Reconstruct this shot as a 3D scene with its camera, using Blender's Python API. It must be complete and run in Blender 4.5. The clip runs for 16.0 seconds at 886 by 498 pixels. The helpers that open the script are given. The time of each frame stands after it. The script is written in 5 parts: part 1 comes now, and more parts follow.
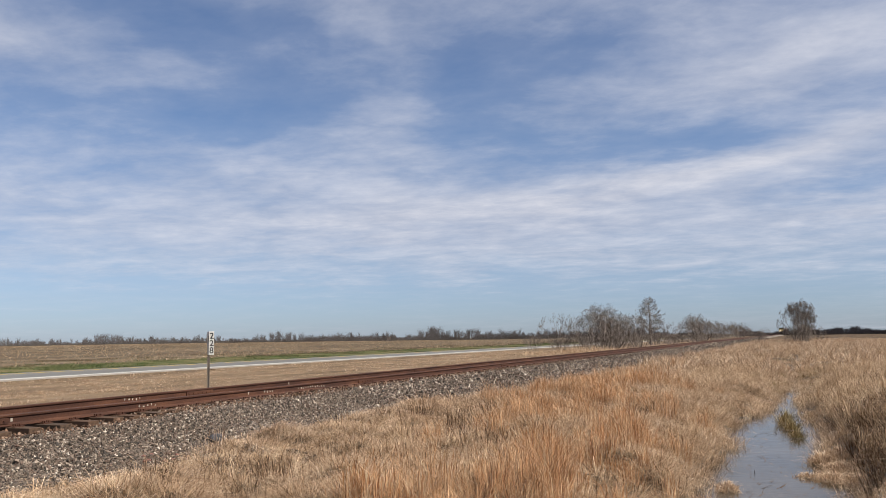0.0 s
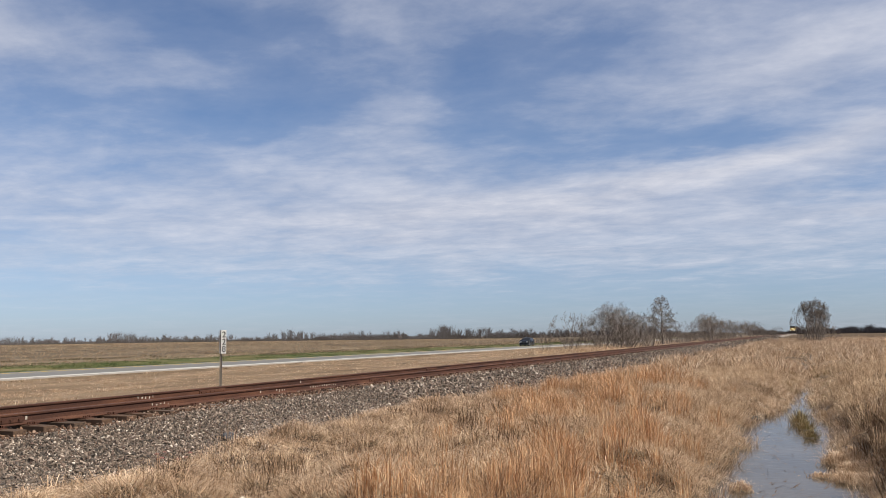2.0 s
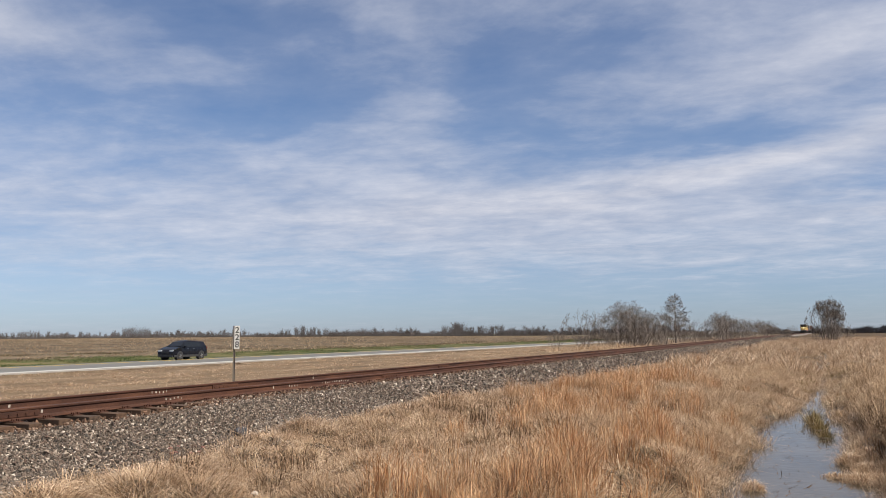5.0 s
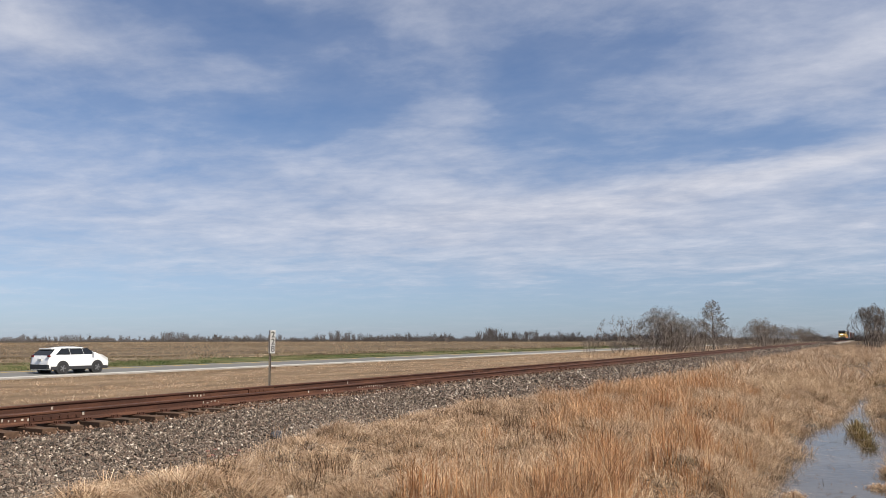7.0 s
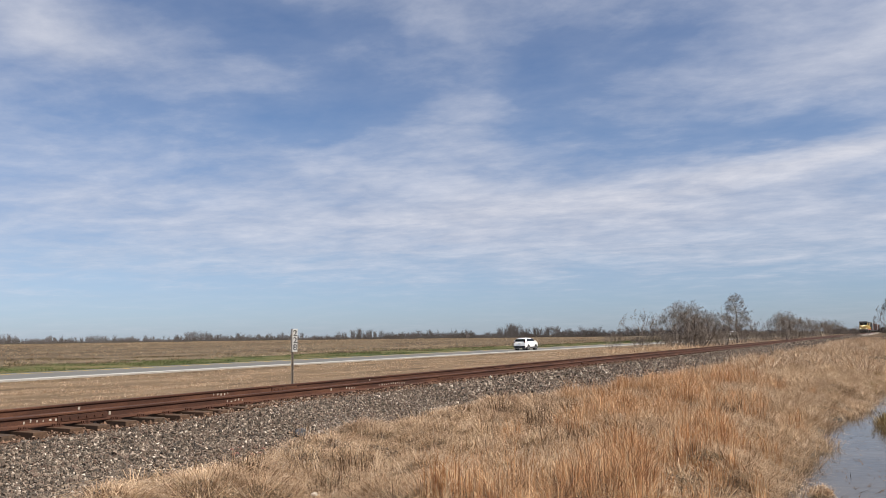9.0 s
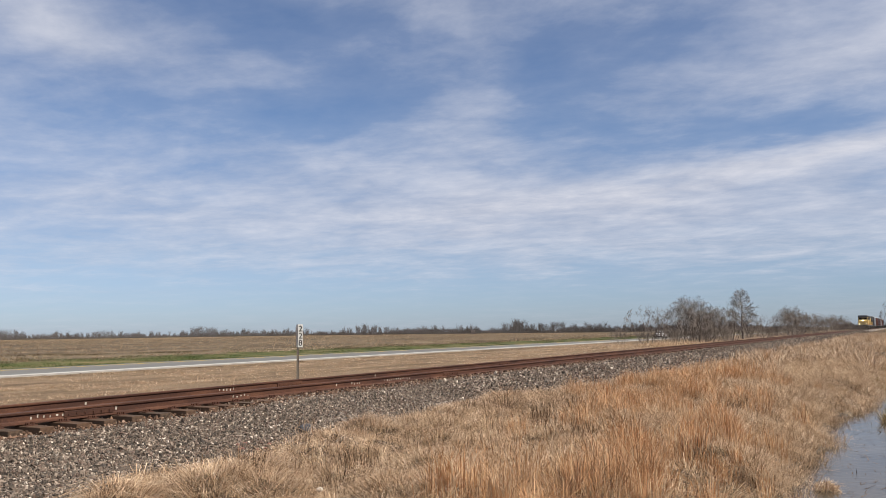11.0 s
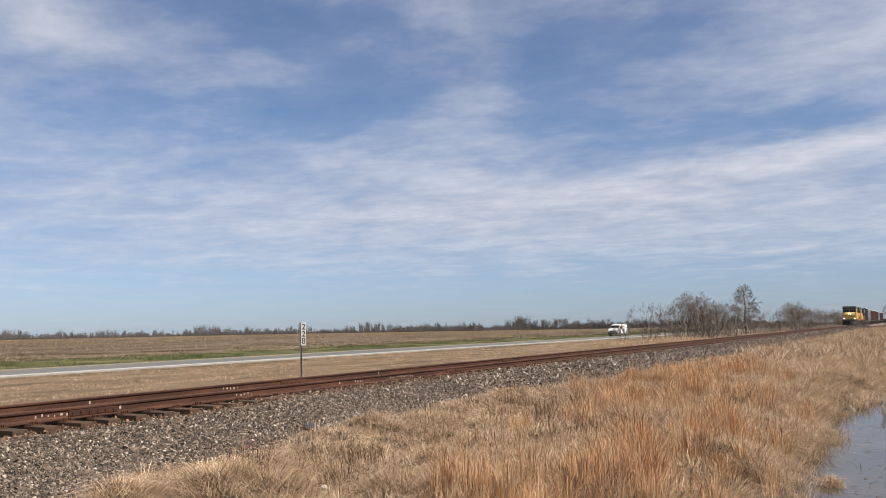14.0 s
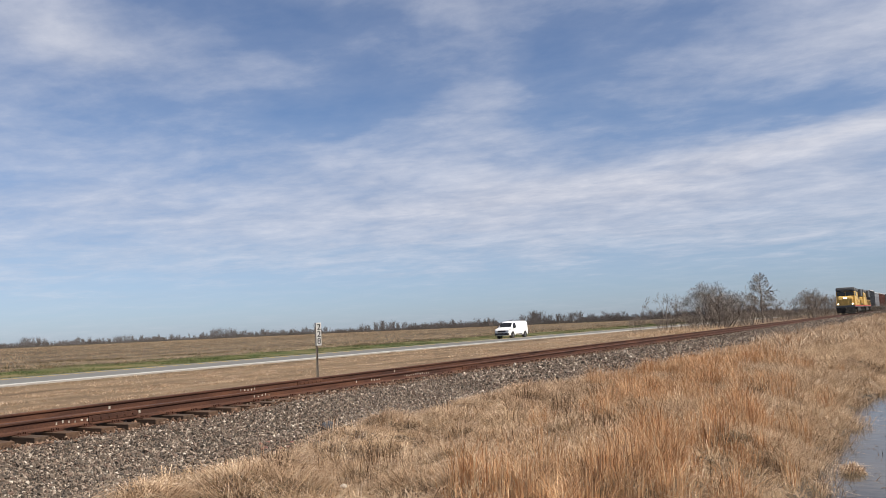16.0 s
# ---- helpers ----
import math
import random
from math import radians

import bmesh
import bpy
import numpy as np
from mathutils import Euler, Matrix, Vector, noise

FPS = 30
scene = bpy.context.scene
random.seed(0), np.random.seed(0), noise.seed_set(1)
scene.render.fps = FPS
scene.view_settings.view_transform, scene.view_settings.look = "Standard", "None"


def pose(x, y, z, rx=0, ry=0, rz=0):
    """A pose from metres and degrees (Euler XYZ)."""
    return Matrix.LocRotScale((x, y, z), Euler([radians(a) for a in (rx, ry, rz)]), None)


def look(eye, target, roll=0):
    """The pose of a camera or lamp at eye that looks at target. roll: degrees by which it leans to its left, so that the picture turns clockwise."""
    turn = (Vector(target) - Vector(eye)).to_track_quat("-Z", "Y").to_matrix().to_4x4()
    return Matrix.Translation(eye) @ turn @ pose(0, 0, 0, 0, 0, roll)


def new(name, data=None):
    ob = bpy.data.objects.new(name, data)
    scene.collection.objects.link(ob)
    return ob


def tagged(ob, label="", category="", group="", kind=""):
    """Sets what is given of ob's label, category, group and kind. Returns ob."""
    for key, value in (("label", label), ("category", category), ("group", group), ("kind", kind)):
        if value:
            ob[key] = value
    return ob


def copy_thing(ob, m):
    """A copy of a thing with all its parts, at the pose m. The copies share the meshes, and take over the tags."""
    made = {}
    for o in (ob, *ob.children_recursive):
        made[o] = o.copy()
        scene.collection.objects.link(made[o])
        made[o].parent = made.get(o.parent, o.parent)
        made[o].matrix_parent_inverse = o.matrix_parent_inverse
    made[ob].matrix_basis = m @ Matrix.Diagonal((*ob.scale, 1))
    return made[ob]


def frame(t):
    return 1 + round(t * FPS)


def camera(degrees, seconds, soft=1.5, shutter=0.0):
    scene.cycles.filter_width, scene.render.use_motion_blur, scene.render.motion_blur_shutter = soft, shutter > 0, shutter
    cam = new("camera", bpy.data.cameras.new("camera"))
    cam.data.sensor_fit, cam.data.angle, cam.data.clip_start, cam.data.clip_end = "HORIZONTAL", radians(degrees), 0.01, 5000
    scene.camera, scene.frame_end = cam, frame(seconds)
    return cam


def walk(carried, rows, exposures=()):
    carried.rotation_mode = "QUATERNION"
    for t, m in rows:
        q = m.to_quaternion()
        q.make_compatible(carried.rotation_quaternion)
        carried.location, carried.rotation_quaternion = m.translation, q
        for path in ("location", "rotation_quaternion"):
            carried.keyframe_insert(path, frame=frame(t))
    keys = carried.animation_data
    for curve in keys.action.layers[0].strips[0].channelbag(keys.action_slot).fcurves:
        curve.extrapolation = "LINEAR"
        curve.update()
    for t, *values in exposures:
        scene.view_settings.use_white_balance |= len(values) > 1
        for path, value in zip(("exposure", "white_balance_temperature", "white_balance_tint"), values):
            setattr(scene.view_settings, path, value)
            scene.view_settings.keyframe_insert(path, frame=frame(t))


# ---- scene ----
cam = camera(58.5, 16.0, soft=0.8)
EYE_Z = 1.75
PATH = [
    (0, pose(0, 0, EYE_Z, 96.386, 0.846, 24.169)),
    (0.5, pose(0, 0, EYE_Z, 96.445, 0.937, 24.549)),
    (1, pose(0, 0, EYE_Z, 96.445, 1.006, 24.680)),
    (1.5, pose(0, 0, EYE_Z, 96.370, 0.974, 24.866)),
    (2, pose(0, 0, EYE_Z, 96.313, 0.832, 24.983)),
    (2.5, pose(0, 0, EYE_Z, 96.246, 0.557, 25.132)),
    (3, pose(0, 0, EYE_Z, 96.408, 0.208, 25.150)),
    (3.5, pose(0, 0, EYE_Z, 96.474, 0.198, 25.309)),
    (4, pose(0, 0, EYE_Z, 96.243, 0.329, 25.562)),
    (6.5, pose(0, 0, EYE_Z, 96.174, 0.377, 27.098)),
    (7, pose(0, 0, EYE_Z, 96.506, 0.160, 28.317)),
    (7.5, pose(0, 0, EYE_Z, 96.720, 0.002, 29.838)),
    (8, pose(0, 0, EYE_Z, 96.690, 0.242, 30.545)),
    (8.5, pose(0, 0, EYE_Z, 96.428, 0.525, 30.087)),
    (9, pose(0, 0, EYE_Z, 96.283, 0.788, 29.846)),
    (11.5, pose(0, 0, EYE_Z, 95.938, 0.840, 30.312)),
    (12, pose(0, 0, EYE_Z, 95.917, 0.988, 30.308)),
    (12.5, pose(0, 0, EYE_Z, 95.852, 1.007, 30.327)),
    (13, pose(0, 0, EYE_Z, 95.854, 1.002, 30.360)),
    (13.5, pose(0, 0, EYE_Z, 95.846, 1.045, 30.372)),
    (14, pose(0, 0, EYE_Z, 95.780, 1.133, 30.426)),
    (14.5, pose(0, 0, EYE_Z, 95.724, 1.140, 30.541)),
    (15, pose(0, 0, EYE_Z, 95.697, 1.029, 30.662)),
    (15.5, pose(0, 0, EYE_Z, 95.668, 1.382, 31.278)),
    (16, pose(0, 0, EYE_Z, 95.579, 2.614, 31.495)),
]
walk(cam, PATH)
scene.view_settings.exposure = 0.65

# ---- node helper ----


class Nodes:
    """A short way to write node trees."""

    def __init__(self, tree):
        self.tree = tree
        tree.nodes.clear()

    def add(self, kind, **values):
        n = self.tree.nodes.new(kind)
        for key, value in values.items():
            setattr(n, key, value)
        return n

    def link(self, a, b):
        if hasattr(a, "is_output"):
            self.tree.links.new(a, b)
        else:
            b.default_value = a

    def math(self, op, a, b=0.0, clamp=False):
        n = self.add("ShaderNodeMath", operation=op, use_clamp=clamp)
        self.link(a, n.inputs[0])
        self.link(b, n.inputs[1])
        return n.outputs[0]

    def noise(self, vector, scale, detail=4.0, rough=0.55, distort=0.0):
        n = self.add("ShaderNodeTexNoise")
        if vector is not None:
            self.link(vector, n.inputs["Vector"])
        n.inputs["Scale"].default_value = scale
        n.inputs["Detail"].default_value = detail
        n.inputs["Roughness"].default_value = rough
        n.inputs["Distortion"].default_value = distort
        return n.outputs["Fac"]

    def ramp(self, fac, stops):
        n = self.add("ShaderNodeValToRGB")
        while len(n.color_ramp.elements) < len(stops):
            n.color_ramp.elements.new(0.5)
        for e, (at, c) in zip(n.color_ramp.elements, stops):
            e.position = at
            e.color = (*c, 1) if not isinstance(c, float) else (c, c, c, 1)
        self.link(fac, n.inputs[0])
        return n.outputs[0]

    def mix(self, fac, a, b, blend="MIX"):
        n = self.add("ShaderNodeMix", data_type="RGBA", blend_type=blend)
        self.link(fac, n.inputs[0])
        self.link(a if not isinstance(a, tuple) else (*a, 1), n.inputs[6])
        self.link(b if not isinstance(b, tuple) else (*b, 1), n.inputs[7])
        return n.outputs[2]


# ---- sky, clouds and sun ----
SUN_AZ, SUN_EL = radians(94), radians(48)  # clockwise from the track's direction


def make_world():
    world = bpy.data.worlds.new("world")
    scene.world = world
    world.use_nodes = True
    k = Nodes(world.node_tree)
    way = k.add("ShaderNodeTexCoord").outputs["Generated"]
    xyz = k.add("ShaderNodeSeparateXYZ")
    k.link(way, xyz.inputs[0])
    x, y, z = xyz.outputs
    az = k.math("MULTIPLY", k.math("ARCTAN2", x, y), 57.2958)
    el = k.math("MULTIPLY", k.math("ARCSINE", z), 57.2958)
    # a flat layer of cloud seen in perspective
    zz = k.math("ADD", k.math("MAXIMUM", z, 0.0), 0.09)
    flat = k.add("ShaderNodeCombineXYZ")
    k.link(k.math("DIVIDE", x, zz), flat.inputs[0])
    k.link(k.math("DIVIDE", y, zz), flat.inputs[1])
    flat = flat.outputs[0]
    streak = k.add("ShaderNodeMapping")
    k.link(flat, streak.inputs[0])
    streak.inputs["Rotation"].default_value = (0, 0, radians(-28))
    streak.inputs["Scale"].default_value = (1.0, 1.25, 1.0)
    broad = k.noise(flat, 0.75, 5, 0.58, 0.5)
    wisps = k.noise(streak.outputs[0], 1.9, 6, 0.58, 0.35)
    fine = k.noise(streak.outputs[0], 6.5, 7, 0.62, 0.2)
    # large holes and banks of the layer: azimuth, height, half width, half height, tilt, amount
    banks = [
        (-54, 12.0, 14.0, 8.0, 0, -0.24), (-9, 14.0, 9.0, 1.8, 8, -0.55), (-5, 13.5, 4.5, 1.0, 8, -0.25), (-22, 18.0, 3.2, 5.5, -8, -0.42), (-14, 20.0, 8.0, 3.5, 20, -0.32),
        (-41, 15.5, 5.0, 1.6, 0, -0.42), (-46, 22.6, 8.0, 1.3, -6, -0.50), (-33, 21.5, 7.0, 1.6, -15, -0.34), (-33, 16.5, 4.0, 1.5, 10, -0.25),
        (3, 9.5, 5.5, 0.8, 4, -0.50), (-29, 5.8, 6.0, 1.0, 0, -0.16), (-24, 1.6, 60.0, 2.4, 0, -0.78), (4, 7.6, 4.0, 0.4, 2, 0.3),
        (-56, 19.6, 4.5, 1.4, -14, 0.50), (-48, 16.5, 11.0, 3.5, 0, -0.14), (1, 17.5, 9.0, 2.4, 18, 0.45), (2, 12.3, 12.0, 0.9, 9, 0.55), (-24, 8.6, 22.0, 2.2, 0, 0.30),
        (-12, 10.2, 13.0, 1.0, 5, 0.28), (-47, 18.4, 7.0, 1.6, -6, 0.12), (-28, 13.0, 4.0, 3.5, 0, 0.12), (-45, 9.5, 10.0, 3.0, 0, 0.10),
        (-26, 8.3, 60.0, 3.6, 0, 0.20), (-40, 20.5, 9.0, 2.2, -8, -0.22), (-27, 21.5, 3.0, 2.0, 0, 0.12), (-5, 21.8, 4.0, 1.2, 10, 0.1),
    ]
    wob = k.math("MULTIPLY", k.math("SUBTRACT", k.noise(flat, 1.4, 4, 0.6), 0.5), 9.0)
    wob2 = k.math("MULTIPLY", k.math("SUBTRACT", k.noise(streak.outputs[0], 2.1, 4, 0.6), 0.5), 5.0)
    az2, el2 = k.math("ADD", az, wob), k.math("ADD", el, wob2)
    el2 = k.math("ADD", k.math("MULTIPLY", el2, 0.75), k.math("MULTIPLY", el, 0.25))
    total = None
    for a0, e0, wa, we, tilt, amount in banks:
        c, s = math.cos(radians(tilt)), math.sin(radians(tilt))
        da, de = k.math("SUBTRACT", az2, a0), k.math("SUBTRACT", el2, e0)
        u = k.math("ADD", k.math("MULTIPLY", da, c / wa), k.math("MULTIPLY", de, s / wa))
        v = k.math("ADD", k.math("MULTIPLY", da, -s / we), k.math("MULTIPLY", de, c / we))
        q = k.math("ADD", k.math("MULTIPLY", u, u), k.math("MULTIPLY", v, v))
        g = k.math("MULTIPLY", k.math("EXPONENT", k.math("MULTIPLY", q, -1.0)), amount)
        total = g if total is None else k.math("ADD", total, g)
    cover = k.math("ADD", 0.495, k.math("MULTIPLY", total, 0.62))
    for part_, amount in ((broad, 0.50), (wisps, 0.48), (fine, 0.27)):
        cover = k.math("ADD", cover, k.math("MULTIPLY", k.math("SUBTRACT", part_, 0.5), amount))
    cover = k.ramp(cover, [(0.0, 0.0), (0.28, 0.14), (0.62, 0.62), (1.0, 1.0)])
    sky = k.add("ShaderNodeTexSky", sky_type="NISHITA", sun_disc=False, sun_elevation=SUN_EL, sun_rotation=SUN_AZ)
    sky.air_density, sky.dust_density, sky.ozone_density = 1.0, 0.2, 2.0
    blue = k.add("ShaderNodeBackground")
    deep = k.mix(1.0, sky.outputs[0], k.ramp(z, [(0.0, (0.66, 0.85, 1.38)), (0.10, (1.04, 1.08, 1.32)), (0.25, (1.10, 1.17, 1.36))]), "MULTIPLY")
    k.link(deep, blue.inputs[0])
    blue.inputs[1].default_value = 0.048
    white = k.add("ShaderNodeBackground")
    k.link(k.ramp(k.math("ADD", k.math("MULTIPLY", wisps, 0.7), k.math("MULTIPLY", fine, 0.3)), [(0.32, (0.42, 0.455, 0.56)), (0.64, (0.635, 0.65, 0.725))]), white.inputs[0])
    white.inputs[1].default_value = 0.682
    mixed = k.add("ShaderNodeMixShader")
    k.link(cover, mixed.inputs[0])
    k.link(blue.outputs[0], mixed.inputs[1])
    k.link(white.outputs[0], mixed.inputs[2])
    out = k.add("ShaderNodeOutputWorld")
    k.link(mixed.outputs[0], out.inputs[0])


make_world()
sun = new("sun", bpy.data.lights.new("sun", "SUN"))
sun.data.energy, sun.data.angle, sun.data.color = 4.5, radians(0.7), (1.0, 0.92, 0.80)
sun_way = Vector((math.sin(SUN_AZ) * math.cos(SUN_EL), math.cos(SUN_AZ) * math.cos(SUN_EL), math.sin(SUN_EL)))
sun.matrix_world = look(sun_way * 50, (0, 0, 0))

# ---- materials ----


def material(name, build, rough=0.8, metal=0.0, spec=0.3, thin=0.0):
    """build(k, place) returns a colour, and perhaps a height and its depth in metres."""
    m = bpy.data.materials.new(name)
    m.use_nodes = True
    k = Nodes(m.node_tree)
    out = k.add("ShaderNodeOutputMaterial")
    b = k.add("ShaderNodeBsdfPrincipled")
    b.inputs["Roughness"].default_value = rough
    b.inputs["Metallic"].default_value = metal
    b.inputs["Specular IOR Level"].default_value = spec
    t = None
    if thin:
        t, both = k.add("ShaderNodeBsdfTranslucent"), k.add("ShaderNodeMixShader")
        both.inputs[0].default_value = thin
        k.link(b.outputs[0], both.inputs[1])
        k.link(t.outputs[0], both.inputs[2])
        k.link(both.outputs[0], out.inputs[0])
    else:
        k.link(b.outputs[0], out.inputs[0])
    place = k.add("ShaderNodeTexCoord").outputs["Object"]
    colour, *relief = build(k, place)
    k.link(colour if not isinstance(colour, tuple) else (*colour, 1), b.inputs["Base Color"])
    if t:
        k.link(colour, t.inputs[0])
    if relief:
        n = k.add("ShaderNodeBump")
        n.inputs["Distance"].default_value = relief[1]
        n.inputs["Strength"].default_value = 1.0
        k.link(relief[0], n.inputs["Height"])
        k.link(n.outputs[0], b.inputs["Normal"])
    return m


def island(k):
    return k.add("ShaderNodeNewGeometry").outputs["Random Per Island"]


def piece_random(k):
    return k.add("ShaderNodeObjectInfo").outputs["Random"]


def speckle(a, b, scale, fine=0.0, depth=0.0):
    """Two colours mixed by noise at two scales."""
    def build(k, p):
        n1, n2 = k.noise(p, scale, 5), k.noise(p, fine or scale * 9, 4)
        f = k.math("ADD", k.math("MULTIPLY", n1, 0.6), k.math("MULTIPLY", n2, 0.4))
        c = k.ramp(f, [(0.35, a), (0.65, b)])
        return (c, n2, depth) if depth else (c,)
    return build


def blades_of(stops, patch_scale, patch):
    """Straw: a colour for each blade, and broad patches of another."""
    def build(k, p):
        c = k.ramp(island(k), stops)
        f = k.ramp(k.noise(p, patch_scale, 4), [(0.42, 0.0), (0.62, 1.0)])
        c = k.mix(k.math("MULTIPLY", f, 0.55), c, patch)
        shade = k.ramp(k.noise(p, patch_scale * 3.0, 4), [(0.32, (0.56, 0.50, 0.45)), (0.62, (1.04, 1.04, 1.04))])
        return (k.mix(1.0, c, shade, "MULTIPLY"),)
    return build


def stretched(k, p, scale):
    n = k.add("ShaderNodeMapping")
    k.link(p, n.inputs[0])
    n.inputs["Scale"].default_value = scale
    return n.outputs[0]


def field_colours(k, p):
    rows = k.noise(stretched(k, p, (1.3, 0.05, 1)), 1.0, 4, 0.6)
    rows2 = k.noise(stretched(k, p, (0.06, 0.012, 1)), 1.0, 5, 0.65)
    clods = k.noise(p, 0.55, 6, 0.75)
    f = k.math("ADD", k.math("MULTIPLY", rows, 0.25), k.math("ADD", k.math("MULTIPLY", rows2, 0.35), k.math("MULTIPLY", clods, 0.4)))
    return k.ramp(f, [(0.39, (0.030, 0.021, 0.015)), (0.5, (0.091, 0.067, 0.042)), (0.60, (0.233, 0.181, 0.122))]), clods, 0.12


def verge_colours(k, p):
    a = k.noise(stretched(k, p, (0.5, 0.1, 1)), 1.0, 5, 0.6)
    b = k.noise(p, 9.0, 4, 0.7)
    f = k.math("ADD", k.math("MULTIPLY", a, 0.55), k.math("MULTIPLY", b, 0.45))
    return k.ramp(f, [(0.33, (0.053, 0.036, 0.023)), (0.5, (0.180, 0.126, 0.079)), (0.68, (0.282, 0.211, 0.144))]), b, 0.08


def asphalt_colours(k, p):
    wear = k.noise(stretched(k, p, (0.9, 0.02, 1)), 1.0, 4)
    grit = k.noise(p, 60.0, 3)
    f = k.math("ADD", k.math("MULTIPLY", wear, 0.7), k.math("MULTIPLY", grit, 0.3))
    return k.ramp(f, [(0.3, (0.095, 0.095, 0.088)), (0.7, (0.165, 0.163, 0.152))]), grit, 0.004


def rust_colours(k, p):
    a = k.noise(stretched(k, p, (6, 0.8, 6)), 1.0, 5)
    b = k.noise(p, 45.0, 4)
    f = k.math("ADD", k.math("MULTIPLY", a, 0.6), k.math("MULTIPLY", b, 0.4))
    return k.ramp(f, [(0.3, (0.022, 0.011, 0.008)), (0.5, (0.062, 0.026, 0.016)), (0.7, (0.13, 0.057, 0.031))]), b, 0.002


def tie_colours(k, p):
    g = k.noise(stretched(k, p, (1.5, 22, 22)), 1.0, 5)
    c = k.ramp(g, [(0.3, (0.022, 0.014, 0.010)), (0.7, (0.10, 0.066, 0.044))])
    return k.mix(k.math("MULTIPLY", piece_random(k), 0.6), c, (0.095, 0.05, 0.028)), g, 0.006


def stone_colours(k, p):
    c = k.ramp(island(k), [(0.0, (0.011, 0.009, 0.008)), (0.25, (0.059, 0.046, 0.035)), (0.5, (0.147, 0.111, 0.083)), (0.68, (0.093, 0.052, 0.036)),
                           (0.83, (0.221, 0.170, 0.131)), (0.955, (0.333, 0.270, 0.212)), (1.0, (0.686, 0.605, 0.508))])
    return k.mix(0.2, c, k.ramp(k.noise(p, 0.5, 4), [(0.35, (0.098, 0.081, 0.068)), (0.65, (0.235, 0.198, 0.166))])), k.noise(p, 70.0, 3), 0.004


def bed_colours(k, p):
    n = k.add("ShaderNodeTexVoronoi")
    k.link(p, n.inputs["Vector"])
    n.inputs["Scale"].default_value = 24.0
    grey = k.add("ShaderNodeSeparateColor")
    k.link(n.outputs["Color"], grey.inputs[0])
    c = k.ramp(grey.outputs[0], [(0.0, (0.024, 0.020, 0.017)), (0.4, (0.105, 0.087, 0.072)), (0.75, (0.21, 0.176, 0.146)), (1.0, (0.48, 0.42, 0.355))])
    return c, k.math("MULTIPLY", n.outputs["Distance"], -1.0), 0.03


def water_colours(k, p):
    c = k.ramp(k.noise(p, 0.6, 4), [(0.35, (0.035, 0.03, 0.022)), (0.65, (0.07, 0.058, 0.042))])
    r = k.noise(stretched(k, p, (3.0, 9.0, 1)), 1.0, 3)
    return c, r, 0.004


def bark_colours(k, p):
    n = k.noise(stretched(k, p, (4, 4, 1)), 1.0, 5)
    return (k.ramp(n, [(0.3, (0.10, 0.08, 0.068)), (0.7, (0.23, 0.195, 0.168))]),)


M_MAT = material("dry_mat", speckle((0.035, 0.024, 0.015), (0.15, 0.105, 0.066), 1.6, 22.0, 0.06), 0.95, spec=0.1)
M_FIELD = material("field_soil", field_colours, 0.95, spec=0.1)
M_VERGE = material("verge_turf", verge_colours, 0.95, spec=0.1)
M_GREEN = material("green_verge", speckle((0.03, 0.058, 0.014), (0.17, 0.13, 0.062), 0.16, 1.1, 0.06), 0.95, spec=0.1)
M_MUD = material("mud", speckle((0.02, 0.014, 0.009), (0.075, 0.055, 0.035), 2.0, 18.0, 0.03), 0.7)
M_ASPHALT = material("asphalt", asphalt_colours, 0.75)
M_SHOULDER = material("pale_shoulder", speckle((0.352, 0.340, 0.320), (0.480, 0.464, 0.432), 0.8, 25.0, 0.003), 0.8)
M_GRAVEL = material("edge_gravel", speckle((0.16, 0.14, 0.12), (0.36, 0.33, 0.29), 1.5, 30.0, 0.01), 0.95)
M_RUST = material("rusted_steel", rust_colours, 0.7, 0.15)
M_TIE = material("creosoted_wood", tie_colours, 0.9)
M_STONE = material("ballast_stone", stone_colours, 0.85)
def rusty_stone_colours(k, p):
    c = k.ramp(island(k), [(0.0, (0.03, 0.018, 0.013)), (0.5, (0.12, 0.07, 0.045)), (0.85, (0.20, 0.12, 0.08)), (1.0, (0.34, 0.26, 0.20))])
    return c, k.noise(p, 70.0, 3), 0.004


M_RUSTSTONE = material("rust_stained_stone", rusty_stone_colours, 0.9)
M_BED = material("ballast_bed", bed_colours, 0.9)
M_WATER = material("ditch_water", water_colours, 0.05, spec=0.2)
M_BARK = material("bare_bark", bark_colours, 0.9, spec=0.1)
# bare wood with the blue-grey haze of distance mixed into its colours
M_HAZYWOOD = material("hazy_far_wood", blades_of([(0.0, (0.070, 0.065, 0.068)), (0.5, (0.114, 0.106, 0.110)), (1.0, (0.185, 0.176, 0.180))], 0.01, (0.106, 0.100, 0.095)), 0.95, spec=0.05)
TAN = [(0.0, (0.175, 0.104, 0.057)), (0.25, (0.467, 0.317, 0.196)), (0.7, (0.740, 0.560, 0.388)), (1.0, (0.896, 0.760, 0.594))]
M_FARDARK = material("far_dark_wood", blades_of([(0.0, (0.052, 0.046, 0.045)), (1.0, (0.138, 0.125, 0.121))], 0.01, (0.077, 0.071, 0.069)), 0.95, spec=0.05)
M_DARKSTEM = material("dark_stems", blades_of([(0.0, (0.05, 0.032, 0.02)), (1.0, (0.20, 0.125, 0.075))], 1.0, (0.10, 0.065, 0.04)), 0.85, spec=0.1)
M_TAN = material("dry_straw", blades_of(TAN, 1.0, (0.362, 0.240, 0.150)), 0.75, spec=0.15, thin=0.25)
